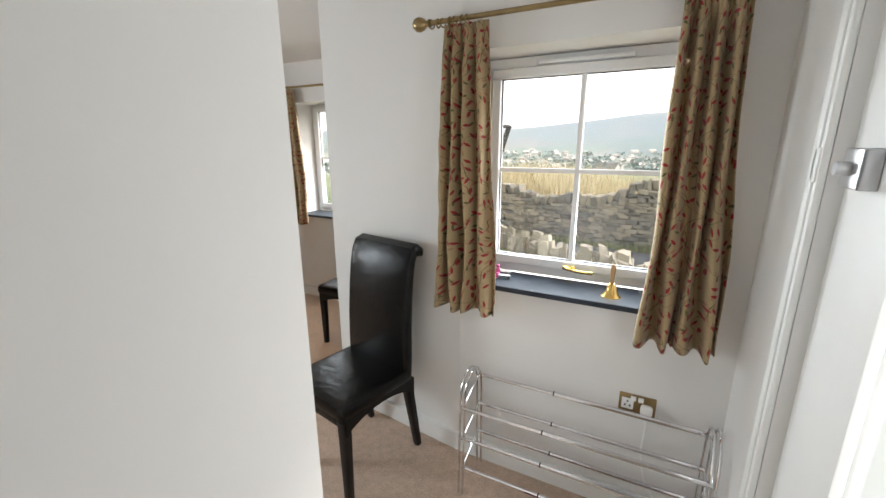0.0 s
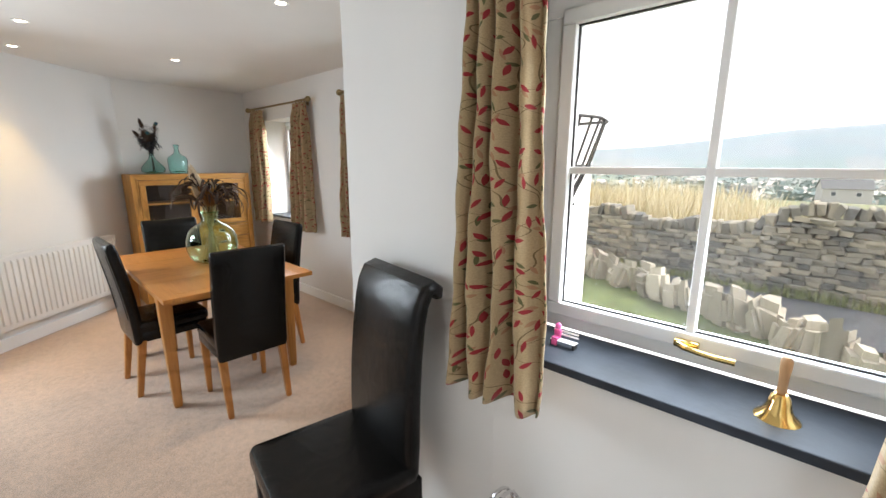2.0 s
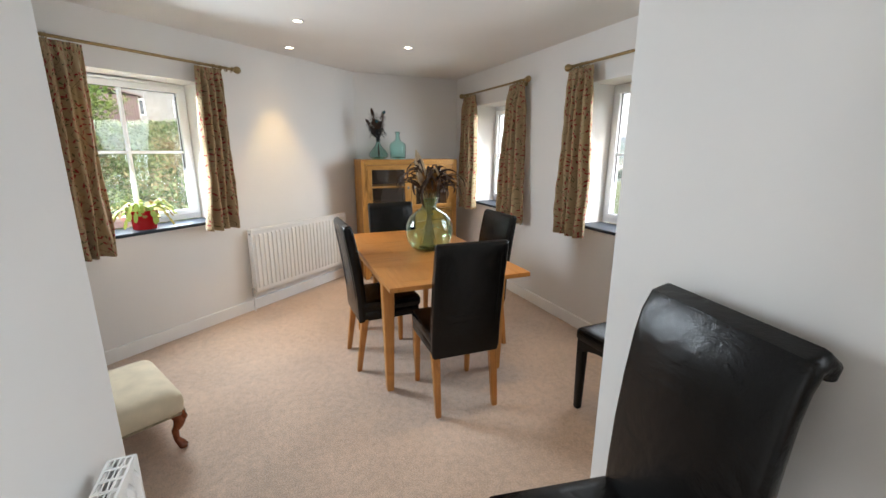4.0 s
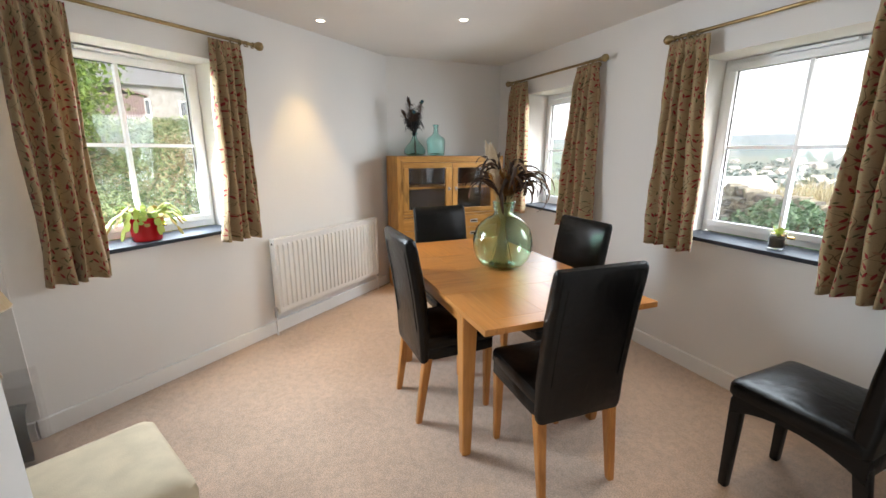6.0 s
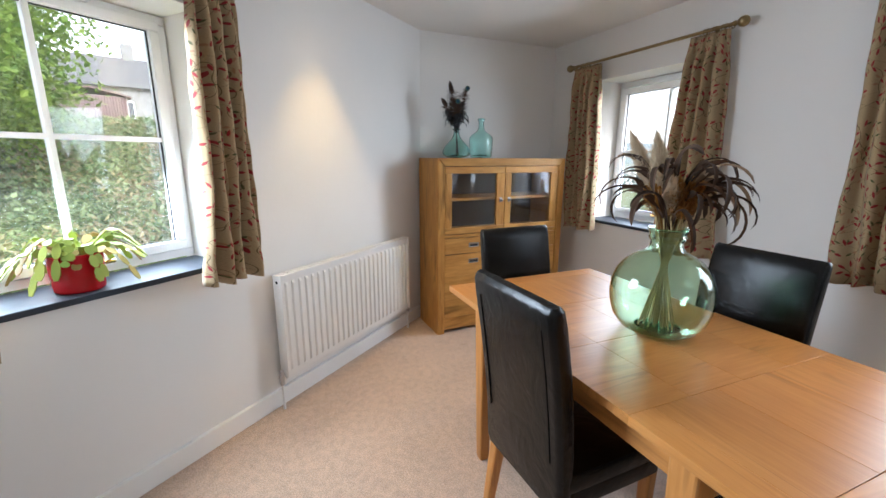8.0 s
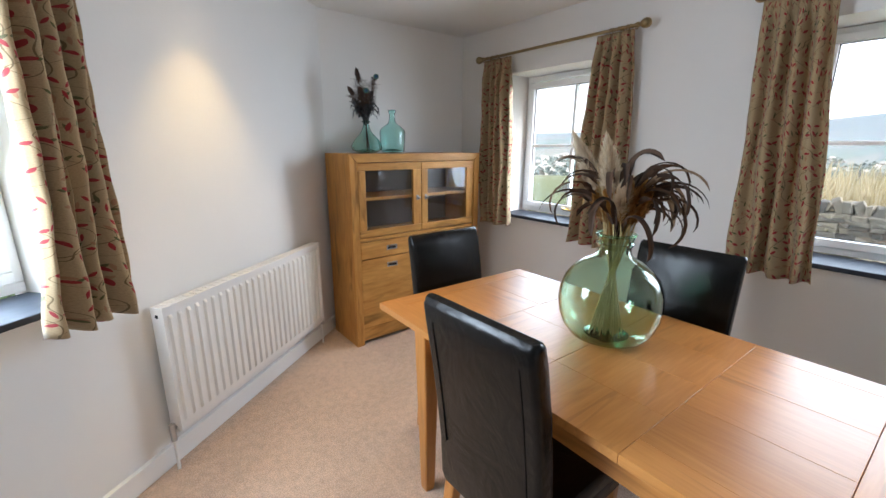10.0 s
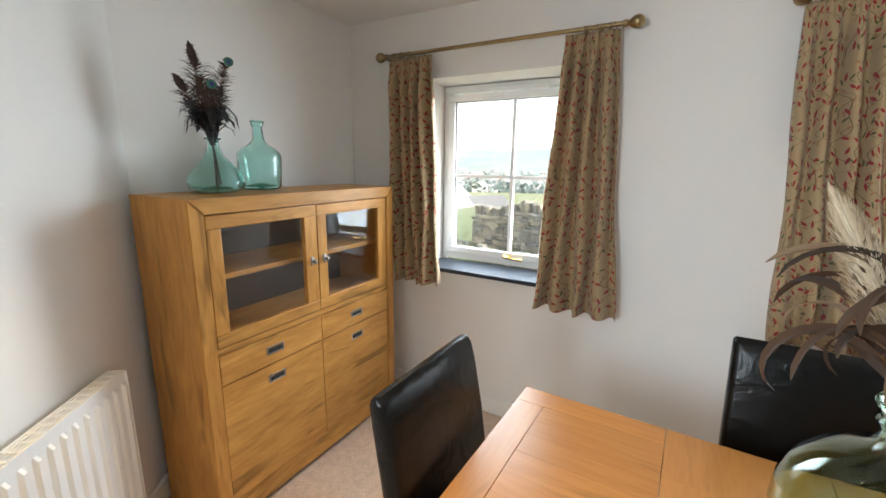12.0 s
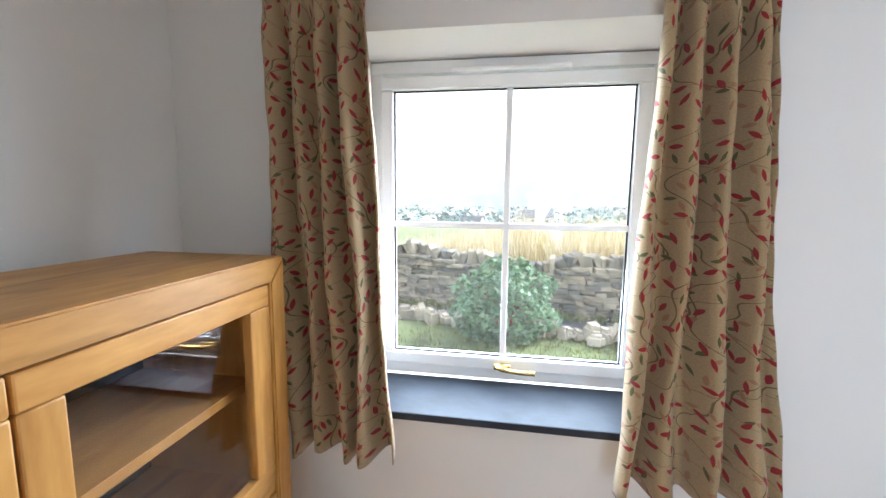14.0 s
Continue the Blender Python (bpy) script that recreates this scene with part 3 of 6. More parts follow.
def dining_table():
    t = thing("dining_table", pose(-2.944, 1.849, FLOOR, 0, 0, -1.6), "honey oak extending dining table with square tapered legs", "table")
    hx, hy, z = 0.80, 0.4525, 0.805
    th = 0.028
    e, fr, gap = 0.09, 0.36, 0.0006
    for k in (-1, 1):
        a, c = sorted((k * hx, k * (hx - e)))
        part("end_board", boxed(a + gap, c - gap, -hy + e + gap, hy - e - gap, z - th, z, 0.0012), OAK_Y, t)
        a, c = sorted((k * (hx - e), k * fr))
        for q in range(3):
            y0, y1 = [-hy + e + (2 * hy - 2 * e) * f / 3 for f in (q, q + 1)]
            part("leaf_board", boxed(a + gap, c - gap, y0 + 0.0001, y1 - 0.0001, z - th, z, 0.0012), OAK, t)
        a, c = sorted((k * hx, k * fr))
        for sy in (-1, 1):
            y0, y1 = sorted((sy * hy, sy * (hy - e)))
            part("side_board", boxed(a + gap, c - gap, y0, y1, z - th, z, 0.0012), OAK, t)
    for a, c in ((-fr, 0.0), (0.0, fr)):
        for q in range(4):
            y0, y1 = -hy + 2 * hy * q / 4, -hy + 2 * hy * (q + 1) / 4
            part("top_board", boxed(a + gap, c - gap, y0 + 0.0001, y1 - 0.0001, z - th, z, 0.0012), OAK_Y, t)
    for y in (-hy + 0.055, hy - 0.075):
        part("apron", boxed(-0.48, 0.48, y, y + 0.02, 0.68, z - th), OAK, t)
    for x in (-0.51, 0.49):
        part("apron", boxed(x, x + 0.02, -hy + 0.08, hy - 0.08, 0.68, z - th), OAK_Y, t)
    for x in (-0.505, 0.505):
        for y in (-hy + 0.058, hy - 0.058):
            part("leg", taper_leg(x, y, 0.078, 0.048, z - th), OAK_Z, t)
    return t


dining_table()


# ---- chairs ----
def back_slab(w, path, r=0.018):
    """A padded back: path gives y, z and thickness from the seat up."""
    rings = []
    pts = [Vector((0, y, z)) for y, z, _ in path]
    for i, (y, z, th) in enumerate(path):
        d = (pts[min(i + 1, len(pts) - 1)] - pts[max(i - 1, 0)]).normalized()
        nrm = Vector((0, d.z, -d.y))
        ww = w if i not in (0, len(path) - 1) else w - 0.012
        rings.append([Vector((a, y, z)) + nrm * c for a, c in rounded(ww, th, min(r, th * 0.48), 3)])
    return loft(rings)


def seat_pad(w, d, z0, z1, y0):
    rings = []
    for f, inset in ((0.0, 0.004), (0.1, 0.0), (0.62, 0.0), (0.85, 0.006), (0.96, 0.02), (1.0, 0.05)):
        rings.append([(a, y0 + c, z0 + (z1 - z0) * f) for a, c in rounded(w - 2 * inset, d - 2 * inset, 0.03, 4)])
    return loft(rings)


def apron_arch(w, d, z0, z1, arch):
    """Upholstered rails round the seat, arched between the legs at the sides."""
    bms = []
    for sx in (-1, 1):
        bm = bmesh.new()
        n = 14
        lo, hi = [], []
        for i in range(n + 1):
            y = -d / 2 + d * i / n
            e = max(0.0, 1 - abs(2 * i / n - 1) ** 2.2)
            lo.append((y, z0 + arch * e))
        for xx in (sx * (w / 2), sx * (w / 2 - 0.025)):
            hi.append([(bm.verts.new((xx, y, z)), bm.verts.new((xx, y, z1))) for y, z in lo])
        o, q = hi
        for i in range(n):
            bm.faces.new((o[i][0], o[i + 1][0], o[i + 1][1], o[i][1]))
            bm.faces.new((q[i][1], q[i + 1][1], q[i + 1][0], q[i][0]))
            bm.faces.new((o[i + 1][0], o[i][0], q[i][0], q[i + 1][0]))
        bmesh.ops.recalc_face_normals(bm, faces=bm.faces)
        bms.append(bm)
    bms.append(boxed(-w / 2 + 0.002, w / 2 - 0.002, d / 2 - 0.025, d / 2, z0 + 0.02, z1, 0.004))
    bms.append(boxed(-w / 2 + 0.002, w / 2 - 0.002, -d / 2, -d / 2 + 0.025, z0 + 0.02, z1, 0.004))
    return merge(bms)


def dining_chair(m):
    c = thing("dining_chair", m, "black leather dining chair with oak legs, tucked under the table", "chair", "chairs round the table")
    w = 0.43
    part("seat", seat_pad(w, 0.45, 0.445, 0.52, 0.01), LEATHER, c)
    part("seat_rail", boxed(-w / 2 + 0.006, w / 2 - 0.006, -0.20, 0.22, 0.375, 0.447, 0.012), LEATHER, c)
    path = [(-0.195, 0.37, 0.05), (-0.198, 0.40, 0.055), (-0.20, 0.545, 0.064), (-0.215, 0.695, 0.068), (-0.236, 0.845, 0.068), (-0.262, 0.99, 0.064), (-0.272, 1.04, 0.056), (-0.275, 1.053, 0.04), (-0.277, 1.06, 0.022)]
    part("backrest", back_slab(w, path, 0.02), LEATHER, c)
    for k in (-1, 1):
        part("piping", tube([(k * (w / 2 - 0.01), -0.255, 1.045), (k * (w / 2 - 0.004), -0.215, 0.845), (k * (w / 2 - 0.003), -0.185, 0.565)], 0.004, 6), LEATHER, c)
        part("stitched_seam", tube([(k * (w / 2 - 0.045), -0.2345, 0.545), (k * (w / 2 - 0.045), -0.2505, 0.695), (k * (w / 2 - 0.045), -0.2715, 0.845), (k * (w / 2 - 0.047), -0.294, 0.985)], 0.0022, 5), LEATHER, c)
        part("leg", taper_leg(k * (w / 2 - 0.03), 0.195, 0.046, 0.032, 0.39), LEGWOOD, c)
        part("leg", taper_leg(k * (w / 2 - 0.03), -0.18, 0.05, 0.034, 0.39, (0.0, -0.055)), LEGWOOD, c)
    return c


chair = dining_chair(pose(-2.285, 1.82, FLOOR, 0, 0, 87))
copy_thing(chair, pose(-2.955, 1.537, FLOOR, 0, 0, 0.5))
copy_thing(chair, pose(-2.92, 2.25, FLOOR, 0, 0, 181))
copy_thing(chair, pose(-3.595, 1.872, FLOOR, 0, 0, -91))


def scroll_chair(m, label):
    c = thing("scroll_back_chair", m, label, "chair", "tall leather side chairs")
    w = 0.455
    part("seat", seat_pad(w + 0.01, 0.47, 0.46, 0.53, 0.015), LEATHER, c)
    part("seat_rail", apron_arch(w, 0.45, 0.375, 0.465, 0.06), LEATHER, c)
    path = [(-0.19, 0.44, 0.06), (-0.19, 0.48, 0.065), (-0.195, 0.595, 0.07), (-0.20, 0.745, 0.066), (-0.212, 0.90, 0.06), (-0.228, 1.03, 0.056), (-0.243, 1.095, 0.056), (-0.265, 1.14, 0.056), (-0.29, 1.149, 0.052), (-0.308, 1.135, 0.046), (-0.312, 1.11, 0.03)]
    part("backrest", back_slab(w, path, 0.024), LEATHER, c)
    for x in (-1, 1):
        part("leg", taper_leg(x * (w / 2 - 0.03), 0.212, 0.05, 0.038, 0.44), BLACKWOOD, c)
        part("leg", taper_leg(x * (w / 2 - 0.03), -0.195, 0.05, 0.036, 0.46, (0.0, -0.08)), BLACKWOOD, c)
    return c


scroll_chair(pose(-0.715, 1.52, FLOOR, 0, 0, 169), "tall black leather scroll-back chair against the hall wall")
scroll_chair(pose(-1.605, 2.655, FLOOR, 0, 0, 91), "black leather scroll-back chair with black legs under a window")


# ---- cabinet ----
def mitred(profile, depth):
    """A board of the given section across the cabinet, run front to back, its front edges eased."""
    bm = bmesh.new()
    back = [bm.verts.new((0, y, z)) for y, z in profile]
    front = [bm.verts.new((depth, y, z)) for y, z in profile]
    n = len(profile)
    bm.faces.new(back)
    bm.faces.new(front[::-1])
    for i in range(n):
        j = (i + 1) % n
        bm.faces.new((back[i], front[i], front[j], back[j]))
    bmesh.ops.recalc_face_normals(bm, faces=bm.faces)
    bmesh.ops.bevel(bm, geom=[e for e in bm.edges if all(v.co.x > depth - 1e-5 for v in e.verts)], offset=0.004, segments=2, affect="EDGES")
    return bm


def display_cabinet():
    x1, x0 = -4.845, -5.25
    y0, y1, z = 1.825, 3.035, 1.392
    c = thing("display_cabinet", pose(x0, (y0 + y1) / 2, 0), "honey oak display cabinet with glazed doors above drawers", "cabinet")
    D, W = x1 - x0, (y1 - y0) / 2
    s = 0.06
    for k in (-1, 1):
        a, b2 = sorted((k * W, k * (W - s)))
        part("side_panel", mitred([(k * W, FLOOR), (k * W, z - 0.0015), (k * (W - s), z - s - 0.0015), (k * (W - s), FLOOR)], D), CAB_Z, c)
    part("top", mitred([(-W + 0.0008, z), (W - 0.0008, z), (W - s - 0.0008, z - s), (-W + s + 0.0008, z - s)], D), CAB_Y, c)
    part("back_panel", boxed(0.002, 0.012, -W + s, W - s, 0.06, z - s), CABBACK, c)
    part("base_rail", boxed(0.03, D - 0.012, -W + s, W - s, -0.015, 0.085, 0.003), CAB_Y, c)
    part("middle_rail", boxed(0.02, D - 0.012, -W + s, W - s, 0.765, 0.79, 0.002), CAB_Y, c)
    part("centre_post", boxed(D - 0.05, D - 0.013, -0.012, 0.012, 0.087, 0.764), CAB_Z, c)
    part("shelf", boxed(0.015, D - 0.06, -W + s, W - s, 1.055, 1.078, 0.002), CAB_Y, c)
    fx0, fx1 = D - 0.032, D - 0.006
    for k in (-1, 1):
        a, b2 = (-W + s + 0.003, -0.002) if k < 0 else (0.002, W - s - 0.003)
        door = part("door", boxed(fx0, fx1, a, b2, 0.795, 0.848, 0.004), CAB_Y, c)
        part("top_rail", boxed(fx0, fx1, a, b2, 1.2741, 1.3275, 0.004), CAB_Y, door)
        part("stile", boxed(fx0, fx1, a, a + 0.06, 0.8481, 1.274, 0.004), CAB_Z, door)
        part("stile", boxed(fx0, fx1, b2 - 0.075, b2, 0.8481, 1.274, 0.004), CAB_Z, door)
        p = part("pane", boxed(fx0 + 0.01, fx0 + 0.014, a + 0.058, b2 - 0.058, 0.846, 1.276), CABPANE, door)
        ky = b2 - 0.038 if k < 0 else a + 0.038
        part("knob", lathe([(0.005, 0), (0.005, 0.012), (0.010, 0.017), (0.011, 0.022), (0.007, 0.026), (0.0005, 0.027)], 16), OLDSTEEL, door, "brushed steel knob", at=pose(fx1 + 0.004, ky, 1.057, 0, 90, 0))
        part("escutcheon", boxed(fx1 + 0.0003, fx1 + 0.004, ky - 0.010, ky + 0.010, 1.037, 1.077, 0.001), OLDSTEEL, door, "square steel key plate")
        for za, zb, hz in ((0.632, 0.76, 0.698), (0.09, 0.626, 0.563)):
            n = "drawer_front" if za > 0.5 else "door"
            if n == "drawer_front":
                fr = part(n, boxed(fx0, fx1, a, b2, za, zb, 0.004), CAB_Y, c)
            else:
                bs = [boxed(fx0, fx1, a, b2, za + (zb - za) * q / 3, za + (zb - za) * (q + 1) / 3, 0.0015) for q in range(3)]
                fr = part("lower_door", bs[0], CAB_Y, c)
                for q in (1, 2):
                    part("door_board", bs[q], CAB_Y, fr)
            hy = (a + b2) / 2 - 0.01
            part("handle", merge([frame_ring(-0.045, 0.045, -0.018, 0.018, 0.007, -0.003, 0.004, 0.001), boxed(-0.04, 0.04, 0.0, 0.003, -0.012, 0.012)]), STEEL, fr, "recessed steel cup pull", at=pose(fx1, hy, hz, 0, 0, 90))
            # dark plate laid in as the shade under the cup's rim
            part("cup_shadow_plate", boxed(-0.036, 0.036, -0.002, -0.001, -0.011, 0.004), DARKGAP, fr, "dark plate painted as the shade in the pull", at=pose(fx1, hy, hz, 0, 0, 90))
    return c


display_cabinet()


# ---- radiators ----
def radiator(m, L, z0, z1, pitch=0.048):
    r = thing("radiator", m, "white panel radiator with ribbed face fixed to the wall", "radiator")
    bm = bmesh.new()
    n = int(L / pitch)
    ys = []
    for i in range(n):
        x = -L / 2 + L * i / n
        w = L / n
        ys += [(x + w * 0.0, -0.088), (x + w * 0.52, -0.088), (x + w * 0.64, -0.1), (x + w * 0.88, -0.1)]
    ys.append((L / 2, -0.088))
    zt = [(z0, 0.8), (z0 + 0.02, 0.0), (z0 + 0.045, 0.0), (z0 + 0.06, 1.0), (z1 - 0.055, 1.0), (z1 - 0.04, 0.0), (z1 - 0.006, 0.0), (z1, 0.8)]
    rows = []
    for z, f in zt:
        rows.append([bm.verts.new((x, -0.088 + (y + 0.088) * (f if f in (0.0, 1.0) else 0.0) + (0.006 if f == 0.8 else 0), z)) for x, y in ys])
    for a, b2 in zip(rows, rows[1:]):
        for i in range(len(ys) - 1):
            bm.faces.new((a[i], a[i + 1], b2[i + 1], b2[i]))
    box(bm, -L / 2, L / 2, -0.081, -0.07, z0, z1)
    part("front_panel", bm, RADIATOR, r)
    part("back_panel", boxed(-L / 2, L / 2, -0.048, -0.04, z0, z1, 0.002), RADIATOR, r)
    for k in (-1, 1):
        a, b2 = sorted((k * L / 2, k * (L / 2 + 0.003)))
        part("side_panel", boxed(a, b2, -0.099, -0.035, z0 + 0.01, z1 + 0.004, 0.001), RADIATOR, r)
    g = bmesh.new()
    box(g, -L / 2, L / 2, -0.095, -0.089, z1 - 0.002, z1 + 0.005)
    box(g, -L / 2, L / 2, -0.042, -0.036, z1 - 0.002, z1 + 0.005)
    for y in (-0.0775, -0.0655, -0.0535):
        box(g, -L / 2, L / 2, y - 0.0018, y + 0.0018, z1, z1 + 0.004)
    k = int(L / 0.04)
    for i in range(k + 1):
        x = -L / 2 + L * i / k
        box(g, max(-L / 2, x - 0.004), min(L / 2, x + 0.004), -0.09, -0.041, z1 + 0.0004, z1 + 0.0045)
    part("top_grille", g, RADIATOR, r)
    # near-black block between the panels, put in as their shade
    part("fin_core", boxed(-L / 2 + 0.01, L / 2 - 0.01, -0.069, -0.05, z0 + 0.02, z1 - 0.03), DARKGAP, r, "dark filler painted as the shade between the panels")
    for s in (-1, 1):
        x = s * (L / 2 + 0.022)
        part("valve", merge([tube([(x, -0.065, z0 - 0.03), (x, -0.065, z0 + 0.055)], [0.013, 0.013], 12), tube([(x, -0.065, z0 + 0.03), (x - s * 0.025, -0.065, z0 + 0.03)], 0.009, 10)]), STEEL, r)
        part("pipe", tube([(x, -0.065, FLOOR + 0.001), (x, -0.065, z0 - 0.03)], 0.0075, 10), WHITE, r)
    part("side_hole", tube([(-L / 2 - 0.004, -0.065, z1 - 0.035), (-L / 2 - 0.0035, -0.065, z1 - 0.035)], 0.009, 12), DARKGAP, r, "dark plug hole")
    return r


radiator(WIN_D @ pose(1.375, 0, 0), 1.285, 0.142, 0.757)
radiator(pose(-0.73, YS, 0, 0, 0, 180), 1.04, 0.15, 0.715)


# ---- downlights ----
def downlight(x, y, power):
    d = thing("downlight", pose(x, y, H), "small recessed ceiling downlight, switched on", "ceiling light", "downlights")
    part("bezel", lathe([(0.030, -0.001), (0.032, -0.006), (0.042, -0.006), (0.045, -0.0005)], 24), WHITE, d)
    part("bulb", lathe([(0.0005, -0.004), (0.029, -0.004), (0.0295, -0.001)], 20), LAMPGLOW, d)
    downlight_lamp(x, y, H - 0.012, power)


for x, y, p in ((-3.935, 2.105, 1.3), (-1.965, 2.098, 2.4), (-4.375, 1.11, 4.0), (-3.505, 1.118, 1.6)):
    downlight(x, y, p)


# ---- glassware ----
def demijohn(m, name, prof, material, label, wall=0.0055, seg=40):
    g = thing(name, m, label, "glass vase")
    inner = [(max(0.0006, r - wall), z + (wall * 2.2 if i == 0 else wall if r < 0.02 and i < 3 else 0)) for i, (r, z) in enumerate(prof)]
    part("glass_body", lathe(prof + inner[::-1], seg), material, g)
    rt, zt = prof[-1]
    rb = prof[2][0] * 0.86
    part("thick_base", lathe([(0.0006, 0.0155), (rb * 0.9, 0.0155), (rb, 0.019), (rb * 0.85, 0.024), (rb * 0.4, 0.030), (0.0006, 0.033)], seg), BASEGLASS, g, "thick dark green glass base")
    part("lip", tube([((rt + 0.003) * math.cos(a * math.pi / 16), (rt + 0.003) * math.sin(a * math.pi / 16), zt - 0.004) for a in range(33)], 0.0045, 8), material, g, "rounded glass lip")
    return g


BIG = [(0.0006, 0.0), (0.05, 0.0), (0.092, 0.004), (0.125, 0.022), (0.15, 0.06), (0.163, 0.105), (0.168, 0.15), (0.163, 0.20), (0.148, 0.245), (0.122, 0.28), (0.092, 0.305), (0.066, 0.322), (0.056, 0.338), (0.054, 0.358), (0.060, 0.364), (0.064, 0.374), (0.060, 0.384), (0.063, 0.392), (0.066, 0.402), (0.062, 0.41)]
BIG = [(r * 1.07 if 0.02 < z < 0.32 else r, z * 0.965) for r, z in BIG]
demijohn(pose(-2.945, 1.915, 0.7605), "demijohn_vase", BIG, GREENGLASS, "large green glass demijohn vase on the dining table")
V1 = [(0.0006, 0.0), (0.04, 0.0), (0.075, 0.004), (0.108, 0.02), (0.117, 0.042), (0.11, 0.07), (0.09, 0.10), (0.062, 0.13), (0.037, 0.16), (0.025, 0.19), (0.022, 0.215), (0.024, 0.225), (0.026, 0.232)]
demijohn(pose(-5.09, 2.095, 1.3925), "teal_vase", V1, BLUEGLASS, "pale teal onion-shaped glass vase on the cabinet")
V2 = [(0.0006, 0.0), (0.055, 0.0), (0.082, 0.004), (0.09, 0.015), (0.095, 0.08), (0.098, 0.165), (0.093, 0.19), (0.074, 0.212), (0.048, 0.23), (0.03, 0.25), (0.024, 0.275), (0.022, 0.315), (0.0215, 0.325), (0.028, 0.328), (0.029, 0.347), (0.024, 0.352)]
V2 = [(r * 1.05, z * 0.93) for r, z in V2]
demijohn(pose(-5.15, 2.36, 1.3925), "teal_bottle", V2, BLUEGLASS, "pale green demijohn bottle with narrow neck on the cabinet")



def leaf_cloud(name, spots, size, material, parent=None, seed=1, fold=0.3, stretch=1.6):
    """Many small leaves, each a bent pair of faces, at the given spots."""
    rng = random.Random(seed)
    vs, fs = [], []
    for p in spots:
        a, b2 = rng.uniform(0, 6.283), rng.uniform(-1.0, 1.0)
        d = Vector((math.cos(a) * math.cos(b2), math.sin(a) * math.cos(b2), math.sin(b2)))
        sd = d.cross(Vector((rng.uniform(-1, 1), rng.uniform(-1, 1), 1.2))).normalized()
        up = d.cross(sd)
        k = size * rng.uniform(0.6, 1.3)
        p = Vector(p)
        n = len(vs)
        vs += [p - d * k * stretch / 2, p + sd * k / 2 + up * k * fold * 0.5, p + d * k * stretch / 2, p - sd * k / 2 + up * k * fold * 0.5]
        fs += [(n, n + 1, n + 2), (n, n + 2, n + 3)]
    me = bpy.data.meshes.new(name)
    me.from_pydata(vs, [], fs)
    me.materials.append(material)
    ob = new(name, me)
    if parent is not None:
        ob.parent = parent
    return ob


def leaf_mat(name, dark, light, rough=0.6, through=0.25):
    m = bpy.data.materials.new(name)
    m.use_nodes = True
    t = m.node_tree
    b = t.nodes["Principled BSDF"]
    b.inputs["Roughness"].default_value = rough
    g = t.nodes.new("ShaderNodeNewGeometry")
    r = t.nodes.new("ShaderNodeValToRGB")
    r.color_ramp.elements[0].color, r.color_ramp.elements[1].color = dark + (1,), light + (1,)
    t.links.new(g.outputs["Random Per Island"], r.inputs[0])
    t.links.new(r.outputs[0], b.inputs["Base Color"])
    tl, mx = t.nodes.new("ShaderNodeBsdfTranslucent"), t.nodes.new("ShaderNodeMixShader")
    mx.inputs[0].default_value = through
    t.links.new(r.outputs[0], tl.inputs[0])
    t.links.new(b.outputs[0], mx.inputs[1])
    t.links.new(tl.outputs[0], mx.inputs[2])
    t.links.new(mx.outputs[0], t.nodes["Material Output"].inputs["Surface"])
    return m


FEATHER = leaf_mat("brown_feather", (0.010, 0.005, 0.0025), (0.085, 0.038, 0.015), 0.8, 0.08)
FEATHER_PALE = leaf_mat("barred_feather", (0.12, 0.07, 0.035), (0.30, 0.20, 0.12), 0.6, 0.2)
BLACKFEATHER = leaf_mat("black_feather", (0.004, 0.004, 0.006), (0.014, 0.013, 0.015), 0.4, 0.05)
PLUME = leaf_mat("pampas_plume", (0.58, 0.45, 0.30), (0.80, 0.69, 0.52), 0.9, 0.4)
STRAW = leaf_mat("dried_stem", (0.38, 0.27, 0.10), (0.58, 0.45, 0.22), 0.7, 0.1)
RUSTY = leaf_mat("dried_flower", (0.26, 0.11, 0.02), (0.52, 0.27, 0.07), 0.8, 0.2)
EYEGREEN = mat("peacock_eye", (0.03, 0.12, 0.09), 0.3, spread=0.5, scale=40)
EYEBLUE = mat("peacock_pupil", (0.01, 0.03, 0.16), 0.3)


def strip(points, widths, up=(0, 0, 1), vane=0.2):
    """A feather or blade: two vanes along a curved quill."""
    bm = bmesh.new()
    pts = [Vector(p) for p in points]
    rows = []
    for i, p in enumerate(pts):
        d = (pts[min(i + 1, len(pts) - 1)] - pts[max(i - 1, 0)]).normalized()
        sd = d.cross(Vector(up))
        sd = sd.normalized() if sd.length > 1e-4 else Vector((1, 0, 0))
        nr = sd.cross(d)
        w = widths[i]
        rows.append([bm.verts.new(p - sd * w + nr * w * vane), bm.verts.new(p), bm.verts.new(p + sd * w + nr * w * vane)])
    for a, c in zip(rows, rows[1:]):
        bm.faces.new((a[0], a[1], c[1], c[0]))
        bm.faces.new((a[1], a[2], c[2], c[1]))
    return bm


